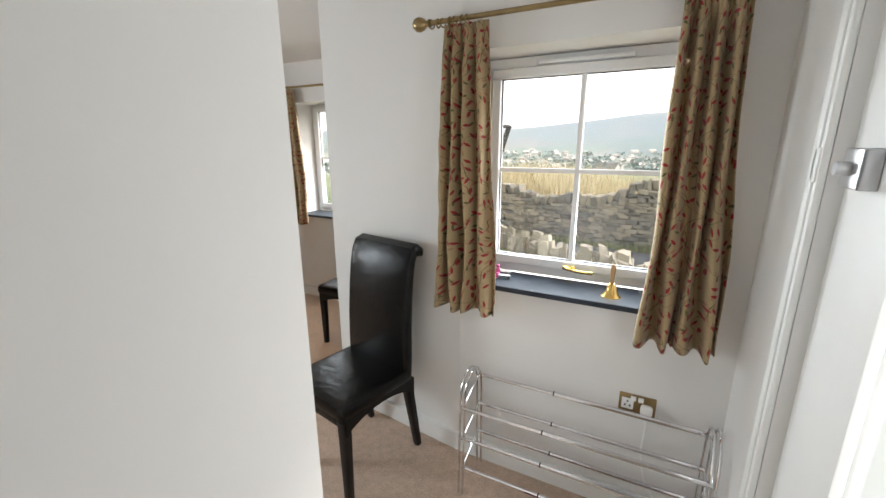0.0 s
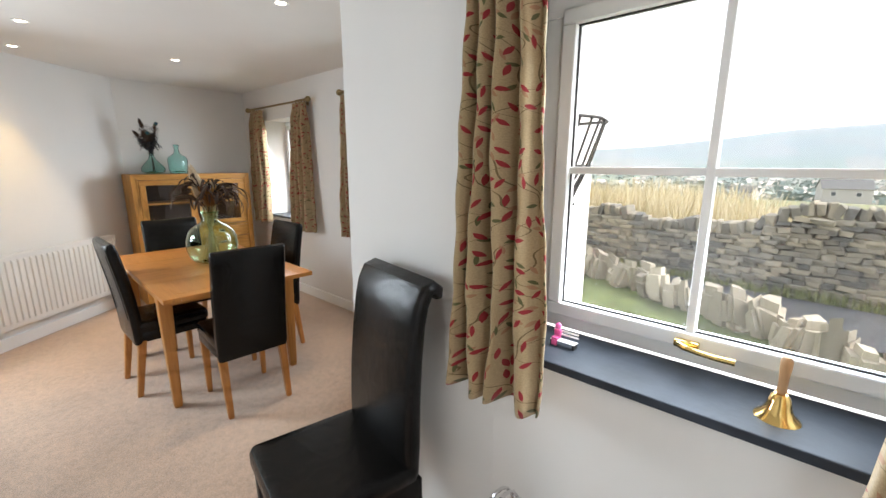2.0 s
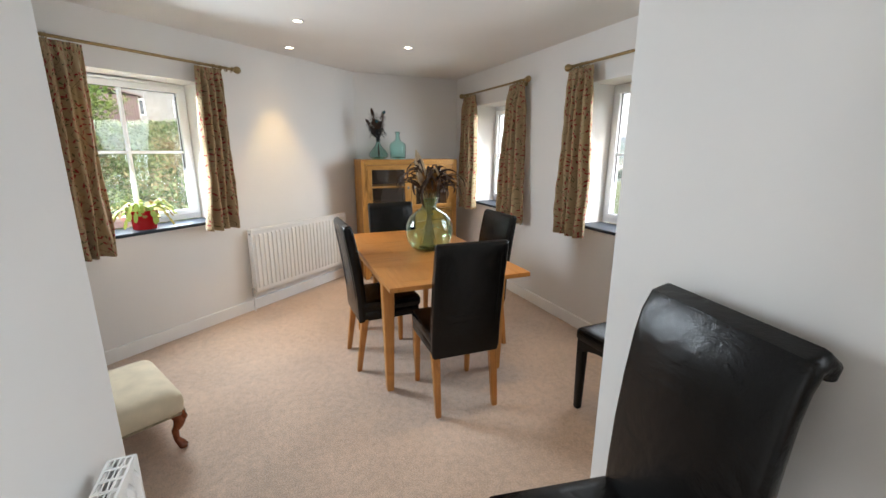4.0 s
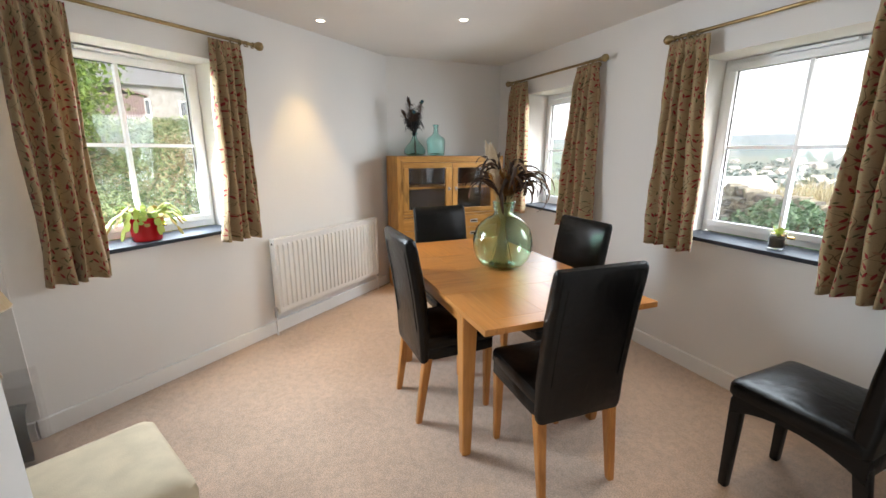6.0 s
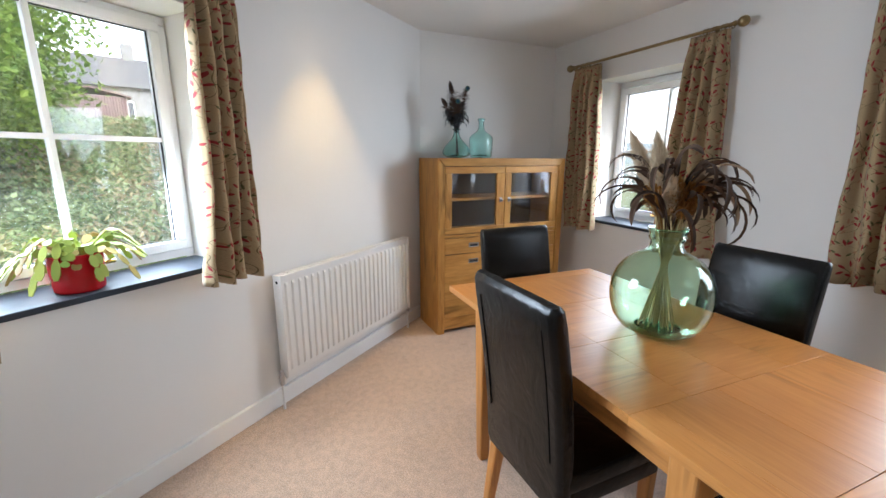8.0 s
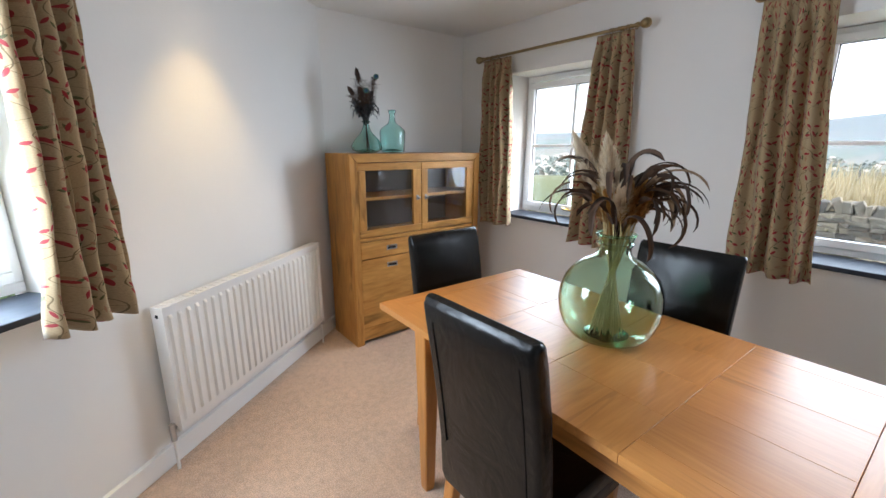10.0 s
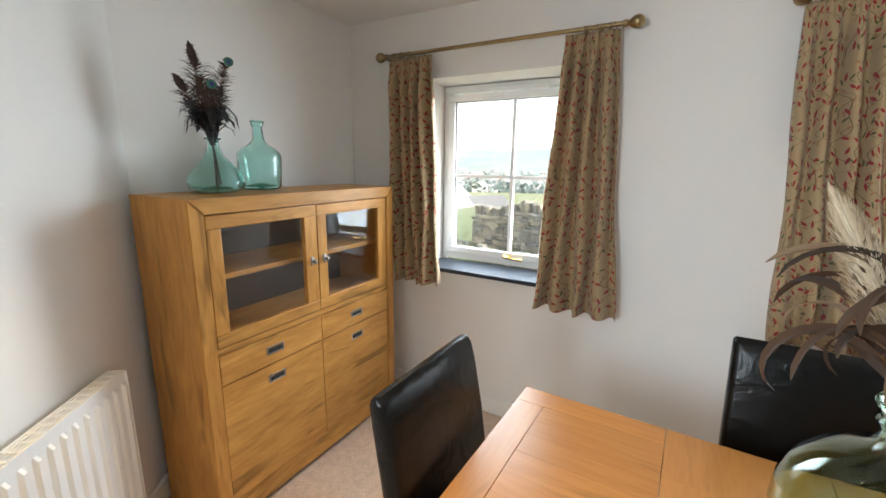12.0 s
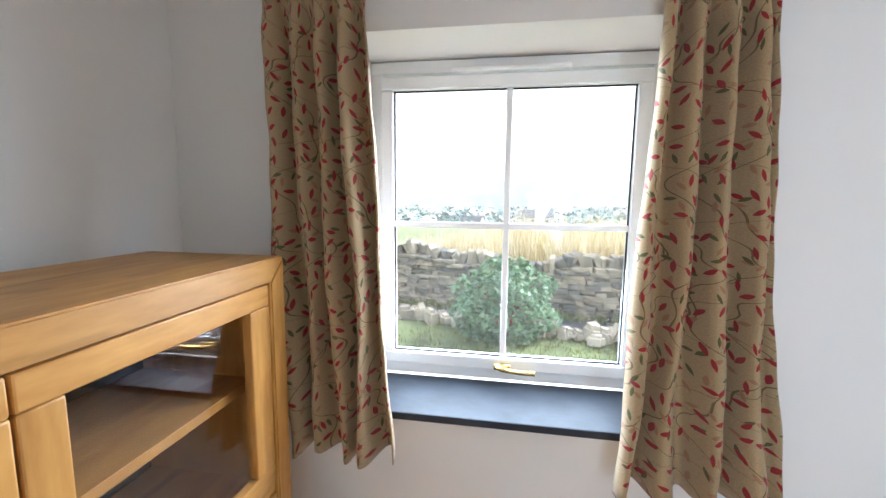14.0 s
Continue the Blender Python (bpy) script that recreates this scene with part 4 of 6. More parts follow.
def plume(base, tip, radius, seed, count=2400):
    """A fluffy seed head: a thin stalk clothed in fine drooping hairs."""
    rng = random.Random(seed)
    b, t = Vector(base), Vector(tip)
    ax = (t - b)
    bm = bmesh.new()
    side = ax.normalized().orthogonal()
    oth = ax.normalized().cross(side)
    for k in range(count):
        f = rng.random() ** 0.8
        r = radius * (math.sin(math.pi * min(1, 0.12 + f * 0.9)) ** 0.7)
        a = rng.uniform(0, 6.283)
        out = side * math.cos(a) + oth * math.sin(a)
        p0 = b + ax * f * 0.9
        p2 = p0 + out * r * rng.uniform(0.5, 1.0) + ax * rng.uniform(0.06, 0.17)
        p1 = p0.lerp(p2, 0.5) + out * r * 0.25
        w = out.cross(ax).normalized() * 0.0016
        v = [bm.verts.new(q) for q in (p0 - w, p0 + w, p1 + w, p1 - w, p2)]
        bm.faces.new((v[0], v[1], v[2], v[3]))
        bm.faces.new((v[3], v[2], v[4]))
    return bm


def dried_bouquet(m):
    """Dried stems, pampas plumes and long arching feathers standing in the demijohn."""
    rng = random.Random(5)
    q = thing("dried_bouquet", m, "dried bouquet of brown arching feathers, straw stems and cream pampas", "dried flowers")
    for k in range(46):
        a, r0 = rng.uniform(0, 6.283), rng.uniform(0.01, 0.075)
        a2, r1 = a + 2.6 + rng.uniform(-0.5, 0.5), rng.uniform(0.008, 0.042)
        a3, r2 = a2 + rng.uniform(-0.5, 0.5), rng.uniform(0.02, 0.075)
        part("stem", tube([(r0 * math.cos(a), r0 * math.sin(a), 0.013 + 0.012 * (r0 / 0.075)), (0.4 * r0 * math.cos(a), 0.4 * r0 * math.sin(a), 0.18), (r1 * math.cos(a2), r1 * math.sin(a2), 0.37), (r2 * math.cos(a3), r2 * math.sin(a3), 0.47 + rng.uniform(0, 0.07))], [0.0028, 0.0026, 0.0024, 0.002], 5), STRAW, q)
    for k in range(54):
        a = rng.uniform(0, 6.283) if k % 3 else rng.gauss(0.85, 0.6)
        pale = k % 8 == 3
        c, s2 = math.cos(a), math.sin(a)
        n = 16
        length = rng.uniform(0.24, 0.44)
        up0, curl = radians(rng.uniform(58, 88)), radians(rng.uniform(130, 235))
        r, z, tw = 0.02, 0.375 + rng.uniform(0, 0.06), rng.uniform(-0.5, 0.5)
        bend_at = rng.uniform(1.3, 2.4)
        pts = []
        for i in range(n + 1):
            f = i / n
            pts.append((r * math.cos(a + tw * f), r * math.sin(a + tw * f), z))
            e = up0 - curl * f ** bend_at
            r += length / n * math.cos(e)
            z += length / n * math.sin(e)
        w0 = rng.uniform(0.006, 0.0135)
        ws = [0.002 + w0 * math.sin(math.pi * min(0.96, 0.04 + 0.92 * (i / n) ** 1.2)) ** 0.55 for i in range(n + 1)]
        ws[-1] = 0.001
        part("feather", strip(pts, ws, (c, s2, 0.6), 0.35), FEATHER_PALE if pale else FEATHER, q)
    # stiff straw bundle above the neck
    for k in range(26):
        a, lean = rng.uniform(0, 6.283), rng.uniform(0.02, 0.10)
        part("straw", strip([(0.02 * math.cos(a), 0.02 * math.sin(a), 0.36), (0.5 * lean * math.cos(a), 0.5 * lean * math.sin(a), 0.45), (lean * math.cos(a), lean * math.sin(a), 0.53 + rng.uniform(0, 0.06))], [0.002, 0.006, 0.009], (math.cos(a + 1), math.sin(a + 1), 0.2), 0.4), STRAW if k % 2 else RUSTY, q)
    for k, (a, r, z, h, w) in enumerate(((4.5, 0.05, 0.45, 0.28, 0.036), (3.3, 0.10, 0.46, 0.28, 0.032), (5.3, 0.07, 0.44, 0.16, 0.03))):
        part("pampas_plume", plume((0.4 * r * math.cos(a), 0.4 * r * math.sin(a), z), (1.9 * r * math.cos(a), 1.9 * r * math.sin(a), z + h), w, 20 + k), PLUME, q)
    for k in range(14):
        a, r = rng.uniform(0, 6.283), rng.uniform(0.03, 0.08)
        part("dried_head", plume((0.5 * r * math.cos(a), 0.5 * r * math.sin(a), 0.43), (1.5 * r * math.cos(a), 1.5 * r * math.sin(a), 0.54 + rng.uniform(0, 0.05)), 0.032, 40 + k, 700), RUSTY, q)
    return q


dried_bouquet(pose(-2.945, 1.915, 0.7605))


def peacock_spray(m):
    rng = random.Random(9)
    q = thing("feather_spray", m, "spray of peacock and black feathers in a teal vase", "feathers")
    neck = Vector((0, 0, 0.215))
    for k, (dx, dy, h) in enumerate(((0.03, -0.075, 0.575), (0.03, -0.14, 0.45), (0.04, 0.07, 0.555), (0.06, -0.025, 0.45), (0.03, 0.035, 0.44), (0.05, -0.06, 0.46), (0.02, -0.10, 0.37))):
        tip = Vector((dx, dy, h))
        foot = Vector((-dx * 0.15 + 0.012 * (k % 3), -dy * 0.12, 0.034))
        bow = neck.lerp(tip, 0.5) - Vector((dx, dy, 0)) * 0.12
        part("quill", tube([foot, neck, bow, tip], [0.0022, 0.002, 0.0016, 0.0008], 5), FEATHER, q)
        bm = bmesh.new()
        for j in range(300):
            f = rng.uniform(0.22, 1.0)
            p0 = neck.lerp(bow, f * 2) if f < 0.5 else bow.lerp(tip, f * 2 - 1)
            side = Vector((rng.uniform(-0.6, 0.8), 1.0, 0)).normalized() * rng.choice((-1, 1))
            ln = (0.026 if f > 0.78 else 0.078 * rng.uniform(0.35, 1.0)) * (1.0 if f < 0.93 else 0.7)
            lift = ln * rng.uniform(0.15, 0.75)
            p1 = p0 + side * ln * 0.55 + Vector((0, 0, lift * 0.8))
            p2 = p0 + side * ln * rng.uniform(0.85, 1.1) + Vector((0, 0, lift + rng.uniform(-0.008, 0.004)))
            w = 0.0021 if f > 0.78 else 0.0012
            up = Vector((0, 0, w))
            v = [bm.verts.new(x) for x in (p0 - up, p1 - up * 0.7, p2, p1 + up * 0.7, p0 + up)]
            bm.faces.new(v)
        part("vane", bm, BLACKFEATHER if k in (4, 6) else FEATHER, q)
        if k in (2, 3):
            e = part("eye_spot", lathe([(0.0005, -0.002), (0.019, -0.001), (0.019, 0.001), (0.0005, 0.002)], 16), EYEGREEN, q, "iridescent green eye spot", at=pose(tip.x + 0.012, tip.y, tip.z - 0.012, 0, 80, -25))
            part("pupil", lathe([(0.0005, -0.003), (0.008, -0.0025), (0.008, 0.0025), (0.0005, 0.003)], 12), EYEBLUE, e, "dark blue pupil")
        elif k in (0, 1):
            part("feather_head", strip([bow.lerp(tip, x) for x in (0.55, 0.7, 0.85, 1.0, 1.1)], [0.002, 0.013, 0.016, 0.010, 0.001], (1, -0.4, 0)), FEATHER, q, "dark brown feather head")
    for k in range(40):
        a = 6.283 * k / 40 + rng.uniform(-0.2, 0.2)
        c, s2 = math.cos(a), math.sin(a)
        rise, reach = rng.uniform(0.02, 0.13), rng.uniform(0.05, 0.12)
        drop = rng.uniform(0.0, 1.0) * rise
        pts = [(0.010 * c, 0.010 * s2, 0.20), (0.25 * reach * c, 0.25 * reach * s2, 0.235 + rise * 0.65), (0.6 * reach * c, 0.6 * reach * s2, 0.24 + rise), (0.9 * reach * c, 0.9 * reach * s2, 0.238 + rise - drop * 0.4), (reach * c, reach * s2, 0.235 + rise - drop)]
        part("black_feather", strip(pts, [0.004, 0.013, 0.015, 0.010, 0.001], (c, s2, 0.5)), BLACKFEATHER, q)
    return q


peacock_spray(pose(-5.09, 2.095, 1.3925))

# ---- things on the sills ----
RED = mat("red_glaze", (0.45, 0.008, 0.012), 0.18, spread=0.08, scale=6)
SOIL = mat("potting_soil", (0.05, 0.035, 0.022), 0.95, spread=0.5, scale=60, bump=0.8, bump_scale=120)
CACTUS = leaf_mat("cactus_leaf", (0.17, 0.25, 0.03), (0.42, 0.48, 0.09), 0.5, 0.3)
CACTUS_OLD = leaf_mat("cactus_wilted", (0.28, 0.15, 0.04), (0.42, 0.34, 0.09), 0.6, 0.2)


def potted_cactus(m):
    rng = random.Random(3)
    p = thing("potted_cactus", m, "drooping yellow-green Christmas cactus in a red glazed pot", "pot plant")
    part("pot", lathe([(0.0005, 0), (0.066, 0), (0.07, 0.004), (0.074, 0.06), (0.077, 0.122), (0.0775, 0.128), (0.073, 0.128), (0.071, 0.11), (0.0005, 0.11)], 36), RED, p)
    part("soil", lathe([(0.0705, 0.109), (0.04, 0.113), (0.0005, 0.114)], 24), SOIL, p)
    for k in range(36):
        a = 6.283 * k / 36 + rng.uniform(-0.2, 0.2)
        c, s2 = math.cos(a), math.sin(a)
        wide = 1.0 if abs(c) > 0.5 else 0.5
        reach, rise, drop = rng.uniform(0.08, 0.21) * wide + 0.02, rng.uniform(0.03, 0.10), rng.uniform(0.10, 0.28)
        n = rng.randint(4, 7)
        for i in range(n):
            bm = bmesh.new()

            def at(f):
                return Vector((c * (0.02 + reach * f ** 0.8), s2 * (0.02 + reach * f ** 0.8) * 0.75, 0.115 + rise * math.sin(min(1, f * 1.6) * 1.57) - drop * max(0, f - 0.35) ** 1.5))
            a0, b2 = at(i / n), at((i + 0.97) / n)
            d = (b2 - a0)
            sd = d.cross(Vector((c, s2, 0.4))).normalized()
            nr = sd.cross(d).normalized()
            w = 0.010 + 0.003 * rng.random()
            ring = [a0 - sd * w * 0.35, a0.lerp(b2, 0.3) - sd * w, a0.lerp(b2, 0.7) - sd * w * 1.05, b2 - sd * w * 0.5, b2 + sd * w * 0.5, a0.lerp(b2, 0.7) + sd * w * 1.05, a0.lerp(b2, 0.3) + sd * w, a0 + sd * w * 0.35]
            top = [bm.verts.new(q + nr * 0.0015) for q in ring]
            bot = [bm.verts.new(q - nr * 0.0015) for q in ring]
            bm.faces.new(top)
            bm.faces.new(bot[::-1])
            for j in range(8):
                bm.faces.new((top[j], bot[j], bot[(j + 1) % 8], top[(j + 1) % 8]))
            part("leaf_segment", bm, CACTUS_OLD if k % 5 == 0 else CACTUS, p)
    return p


potted_cactus(WIN_D @ pose(-0.057, 0.09, 0.8928) @ Matrix.Scale(1.14, 4))

CLEAR = glass_mat("clear_glass", (0.95, 0.97, 0.96))


def jar_plant(m):
    j = thing("jar_plant", m, "small glass jar of soil with a seedling and cane", "pot plant")
    part("jar", lathe([(0.0005, 0), (0.034, 0), (0.040, 0.006), (0.043, 0.04), (0.040, 0.082), (0.043, 0.09), (0.041, 0.09), (0.037, 0.082), (0.0395, 0.04), (0.036, 0.008), (0.0005, 0.006)], 28), CLEAR, j)
    part("soil", lathe([(0.0005, 0.009), (0.034, 0.011), (0.037, 0.04), (0.036, 0.066), (0.0005, 0.07)], 20), SOIL, j)
    part("cane", tube([(0.0, 0.0, 0.04), (-0.004, 0.0, 0.19)], 0.002, 6), STRAW, j)
    rng = random.Random(2)
    for k in range(9):
        a = k * 0.9
        pts = [(0, 0, 0.068), (0.025 * math.cos(a), 0.025 * math.sin(a), 0.10 + 0.01 * (k % 3)), (0.055 * math.cos(a), 0.055 * math.sin(a), 0.095 + 0.012 * (k % 4))]
        part("leaf", strip(pts, [0.003, 0.012, 0.002]), CACTUS, j)
    return j


jar_plant(WIN_B @ pose(0.085, 0.09, 0.8898))

TURNED = wood_mat("turned_ash", (0.40, 0.22, 0.10), (0.58, 0.36, 0.19), (14, 14, 2))


def hand_bell(m):
    b = thing("hand_bell", m, "brass hand bell with a turned wooden handle", "bell")
    part("bell", lathe([(0.0005, 0.058), (0.012, 0.058), (0.017, 0.052), (0.021, 0.04), (0.024, 0.026), (0.030, 0.012), (0.041, 0.003), (0.043, 0.0), (0.041, 0.0), (0.028, 0.011), (0.022, 0.026), (0.018, 0.042), (0.0005, 0.052)], 32), BRASS, b)
    part("handle", lathe([(0.007, 0.058), (0.010, 0.063), (0.0085, 0.075), (0.0095, 0.1), (0.0115, 0.125), (0.0115, 0.136), (0.007, 0.144), (0.0005, 0.146)], 20), TURNED, b)
    return b


hand_bell(WIN_A @ pose(0.21, 0.075, 0.9618))
PINK = mat("pink_plastic", (0.72, 0.12, 0.35), 0.4)
doll_bms = [boxed(-0.011, 0.011, -0.006, 0.006, 0.024, 0.046, 0.003), boxed(-0.010, 0.010, -0.024, 0.004, 0.018, 0.026, 0.002), boxed(-0.009, 0.009, -0.026, -0.018, 0.001, 0.02, 0.002)]
sph = bmesh.new()
bmesh.ops.create_uvsphere(sph, u_segments=14, v_segments=10, radius=0.010, matrix=Matrix.Translation((0, 0, 0.057)))
doll = part("toy_figure", merge(doll_bms + [sph]), PINK, at=WIN_A @ pose(-0.33, 0.105, 0.9618))
tagged(doll, "small pink seated toy figure on the slate sill", "toy")
bench = thing("toy_bench", WIN_A @ pose(-0.305, 0.095, 0.9618), "tiny white toy bench on the slate sill", "toy")
for x in (-0.035, 0.035):
    part("leg", boxed(x - 0.003, x + 0.003, -0.012, 0.012, 0, 0.017, 0.001), DARKGAP, bench)
part("seat", boxed(-0.04, 0.04, -0.013, 0.013, 0.0171, 0.0175 + 0.0005, 0.0), WHITE, bench)
for z in (0.028, 0.038):
    part("back_slat", boxed(-0.04, 0.04, 0.0125, 0.015, z, z + 0.006, 0.001), WHITE, bench)

# ---- hall: shoe rack, socket, rug, front door ----
def shoe_rack(m):
    r = thing("shoe_rack", m, "extending chrome shoe rack with three tiers of rails", "shoe rack")
    L, dp = 0.99, 0.20
    for x in (-L / 2, L / 2):
        for dx in (-0.011, 0.011):
            pts = [(x + dx, -dp / 2 - 0.02, 0.0), (x + dx, -dp / 2, 0.485)]
            pts += [(x + dx, -dp / 2 * math.cos(math.pi * i / 10), 0.485 + 0.135 * math.sin(math.pi * i / 10)) for i in range(1, 10)]
            pts += [(x + dx, dp / 2, 0.485), (x + dx, dp / 2 + 0.02, 0.0)]
            part("end_hoop", tube(pts, 0.0055, 8), CHROME, r)
        for k, z in enumerate((0.165, 0.33, 0.495)):
            part("cross_bar", tube([(x, -dp / 2 - 0.006, z - 0.035), (x, dp / 2 + 0.006, z + 0.045)], 0.0045, 8), CHROME, r)
    for k, z in enumerate((0.165, 0.33, 0.495)):
        for y, dz in ((-dp / 2, -0.03), (dp / 2, 0.04)):
            part("rail", tube([(-L / 2, y, z + dz), (-0.12, y, z + dz)], 0.0085, 10), CHROME, r)
            part("rail", tube([(-0.121, y, z + dz), (L / 2, y, z + dz)], 0.0105, 10), CHROME, r)
            part("joint_ring", tube([(-0.125, y, z + dz), (-0.119, y, z + dz)], 0.0112, 10), DARKGAP, r, "black joint ring")
    return r


shoe_rack(pose(0.388, 1.68, FLOOR, 0, 0, 0.5))


def wall_socket(m):
    w = thing("wall_socket", m, "antique brass double wall socket with a white plug", "socket")
    part("plate", boxed(-0.073, 0.073, -0.008, -0.0005, -0.043, 0.043, 0.003), OLDBRASS, w)
    part("insert", boxed(-0.062, -0.014, -0.010, -0.008, -0.03, 0.022, 0.001), WHITE, w)
    part("switch", boxed(-0.028, -0.006, -0.013, -0.008, 0.014, 0.036, 0.002), WHITE, w)
    part("switch", boxed(0.002, 0.024, -0.013, -0.008, 0.014, 0.036, 0.002), WHITE, w)
    for dx, dz in ((-0.038, 0.008), (-0.048, -0.012), (-0.028, -0.012)):
        part("pin_hole", boxed(dx - 0.003, dx + 0.003, -0.0108, -0.0099, dz - 0.005, dz + 0.004), DARKGAP, w, "dark pin hole")
    part("plug", merge([boxed(0.014, 0.062, -0.04, -0.0085, -0.034, 0.014, 0.012)]), WHITE, w, "white plug with cable")
    part("cable", tube([(0.038, -0.03, -0.034), (0.04, -0.045, -0.09), (0.035, -0.05, -0.2), (0.06, -0.05, -0.33), (0.12, -0.045, -0.44), (0.2, -0.04, -0.55)], 0.0032, 8), WHITE, w)
    return w


wall_socket(pose(0.612, YA, 0.515))
RUGRED = mat("dark_red_rug", (0.09, 0.012, 0.015), 0.95, spread=0.5, scale=40, bump=0.8, bump_scale=200)
rug = thing("door_mat", pose(0.48, 1.36, FLOOR), "small dark red woven mat on the carpet", "rug")
part("mat", boxed(-0.32, 0.32, -0.24, 0.24, 0.001, 0.011, 0.004), RUGRED, rug)
for k in (-1, 1):
    part("border", boxed(-0.318, 0.318, k * 0.205 - 0.012, k * 0.205 + 0.012, 0.0112, 0.0125), mat("rug_border", (0.25, 0.14, 0.07), 0.95, spread=0.3, scale=60), rug)

FROST = pane_mat("frosted_pane", 0.55)
fd = tagged(thing("door_1", pose(XR, 0.77, 0), "white panelled front door with a glazed panel and night latch", "door"), kind="structure")
part("door_leaf", merge([boxed(0.03, 0.075, 0.235, 0.523, FLOOR + 0.005, 2.03, 0.004), boxed(0.03, 0.075, -0.523, -0.235, FLOOR + 0.005, 2.03, 0.004), boxed(0.03, 0.075, -0.235, 0.235, FLOOR + 0.005, 0.75, 0.004), boxed(0.03, 0.075, -0.235, 0.235, 1.90, 2.03, 0.004)]), WHITE, fd)
fp = part("pane", boxed(0.05, 0.056, -0.235, 0.235, 0.75, 1.90), FROST, fd)
fp.visible_shadow = False
part("night_latch", boxed(-0.004, 0.03, 0.355, 0.45, 1.525, 1.605, 0.006), STEEL, fd, "grey metal night latch")
part("latch_knob", tube([(-0.028, 0.40, 1.565), (-0.004, 0.40, 1.565)], 0.014, 16), STEEL, fd)
part("keep", boxed(-0.022, -0.0005, 0.54, 0.575, 1.525, 1.605, 0.004), WHITE, fd)
for y, w in ((0.535, 0.022), (0.557, 0.04), (0.597, 0.012)):
    part("architrave", boxed(-0.012 - w * 0.25, -0.0005, y, y + w - 0.001, FLOOR, 2.06, 0.004), WHITE, fd)
part("architrave", boxed(-0.018, -0.0005, -0.61, 0.609, 2.0605, 2.13, 0.004), WHITE, fd)
part("architrave", boxed(-0.018, -0.0005, -0.61, -0.535, FLOOR, 2.06, 0.004), WHITE, fd)
door_light = new("door_light", bpy.data.lights.new("door_light", "AREA"))
door_light.data.shape, door_light.data.size, door_light.data.size_y = "RECTANGLE", 0.46, 1.14
door_light.data.energy, door_light.data.color = 2.2, (0.95, 0.98, 1.0)
door_light.matrix_world = look((XR + 0.13, 0.77, 1.33), (XR - 1, 0.77, 1.2))

# ---- corner by the partition: stool, clear tables, lamp ----
LINEN = mat("cream_linen", (0.62, 0.52, 0.37), 0.95, spread=0.08, scale=12, bump=0.5, bump_scale=220)
MAHOGANY = wood_mat("mahogany", (0.12, 0.025, 0.008), (0.26, 0.07, 0.025), (14, 14, 2), 0.25)


def footstool(m):
    f = thing("footstool", m, "cream linen footstool with carved mahogany cabriole legs", "stool")
    w, d = 0.62, 0.56
    rings = []
    for z, i in ((0.205, 0.008), (0.215, 0.0), (0.27, -0.006), (0.308, 0.0), (0.328, 0.018), (0.34, 0.05), (0.346, 0.11)):
        rings.append([(a, c, z) for a, c in rounded(w - 2 * i, d - 2 * i, 0.035, 4)])
    part("cushion", loft(rings), LINEN, f)
    part("braid", merge([tube([(-w / 2 + 0.02, s * (d / 2 + 0.001), 0.212), (w / 2 - 0.02, s * (d / 2 + 0.001), 0.212)], 0.006, 6) for s in (-1, 1)] + [tube([(s * (w / 2 + 0.001), -d / 2 + 0.02, 0.212), (s * (w / 2 + 0.001), d / 2 - 0.02, 0.212)], 0.006, 6) for s in (-1, 1)]), mat("braid", (0.25, 0.20, 0.12), 0.9, spread=0.4, scale=90), f)
    for sx in (-1, 1):
        for sy in (-1, 1):
            x, y = sx * (w / 2 - 0.045), sy * (d / 2 - 0.045)
            pts, rad = [], []
            for z, o, r in ((0.225, -0.004, 0.036), (0.205, 0.012, 0.038), (0.178, 0.022, 0.034), (0.135, 0.012, 0.024), (0.10, -0.004, 0.0175), (0.05, -0.002, 0.015), (0.025, 0.012, 0.021), (0.010, 0.018, 0.023), (0.0, 0.018, 0.018)):
                pts.append((x + sx * o, y + sy * o, z))
                rad.append(r)
            part("leg", tube(pts, rad, 12), MAHOGANY, f)
    return f


footstool(pose(-2.46, -0.092, FLOOR, 0, 0, -63.6))
ACRYL = pane_mat("clear_acrylic", 0.015, 0.04)
for k, (w, h) in enumerate(((0.42, 0.485), (0.35, 0.415), (0.28, 0.345))):
    nt = thing("nesting_table", pose(-3.035, -0.585, FLOOR, 0, 0, 16), "clear acrylic waterfall nesting table", "side table", "nest of clear tables")
    bm = bmesh.new()
    dpt = 0.33 - 0.02 * k
    prof = [(-w / 2, 0.0), (-w / 2, h - 0.05)] + [(-w / 2 + 0.05 - 0.05 * math.cos(a), h - 0.05 + 0.05 * math.sin(a)) for a in (0.4, 0.8, 1.2)] + [(-w / 2 + 0.05, h), (w / 2 - 0.05, h)] + [(w / 2 - 0.05 + 0.05 * math.sin(a), h - 0.05 + 0.05 * math.cos(a)) for a in (0.4, 0.8, 1.2)] + [(w / 2, h - 0.05), (w / 2, 0.0)]
    inner = []
    for i, (x, z) in enumerate(prof):
        a, c = prof[max(i - 1, 0)], prof[min(i + 1, len(prof) - 1)]
        t2 = Vector((c[0] - a[0], c[1] - a[1])).normalized()
        inner.append((x + t2.y * 0.009, z - t2.x * 0.009))
    ring = prof + inner[::-1]
    part("sheet", loft([[(x, y, z) for x, z in ring] for y in (-dpt / 2, dpt / 2)]), ACRYL, nt, smooth=False)

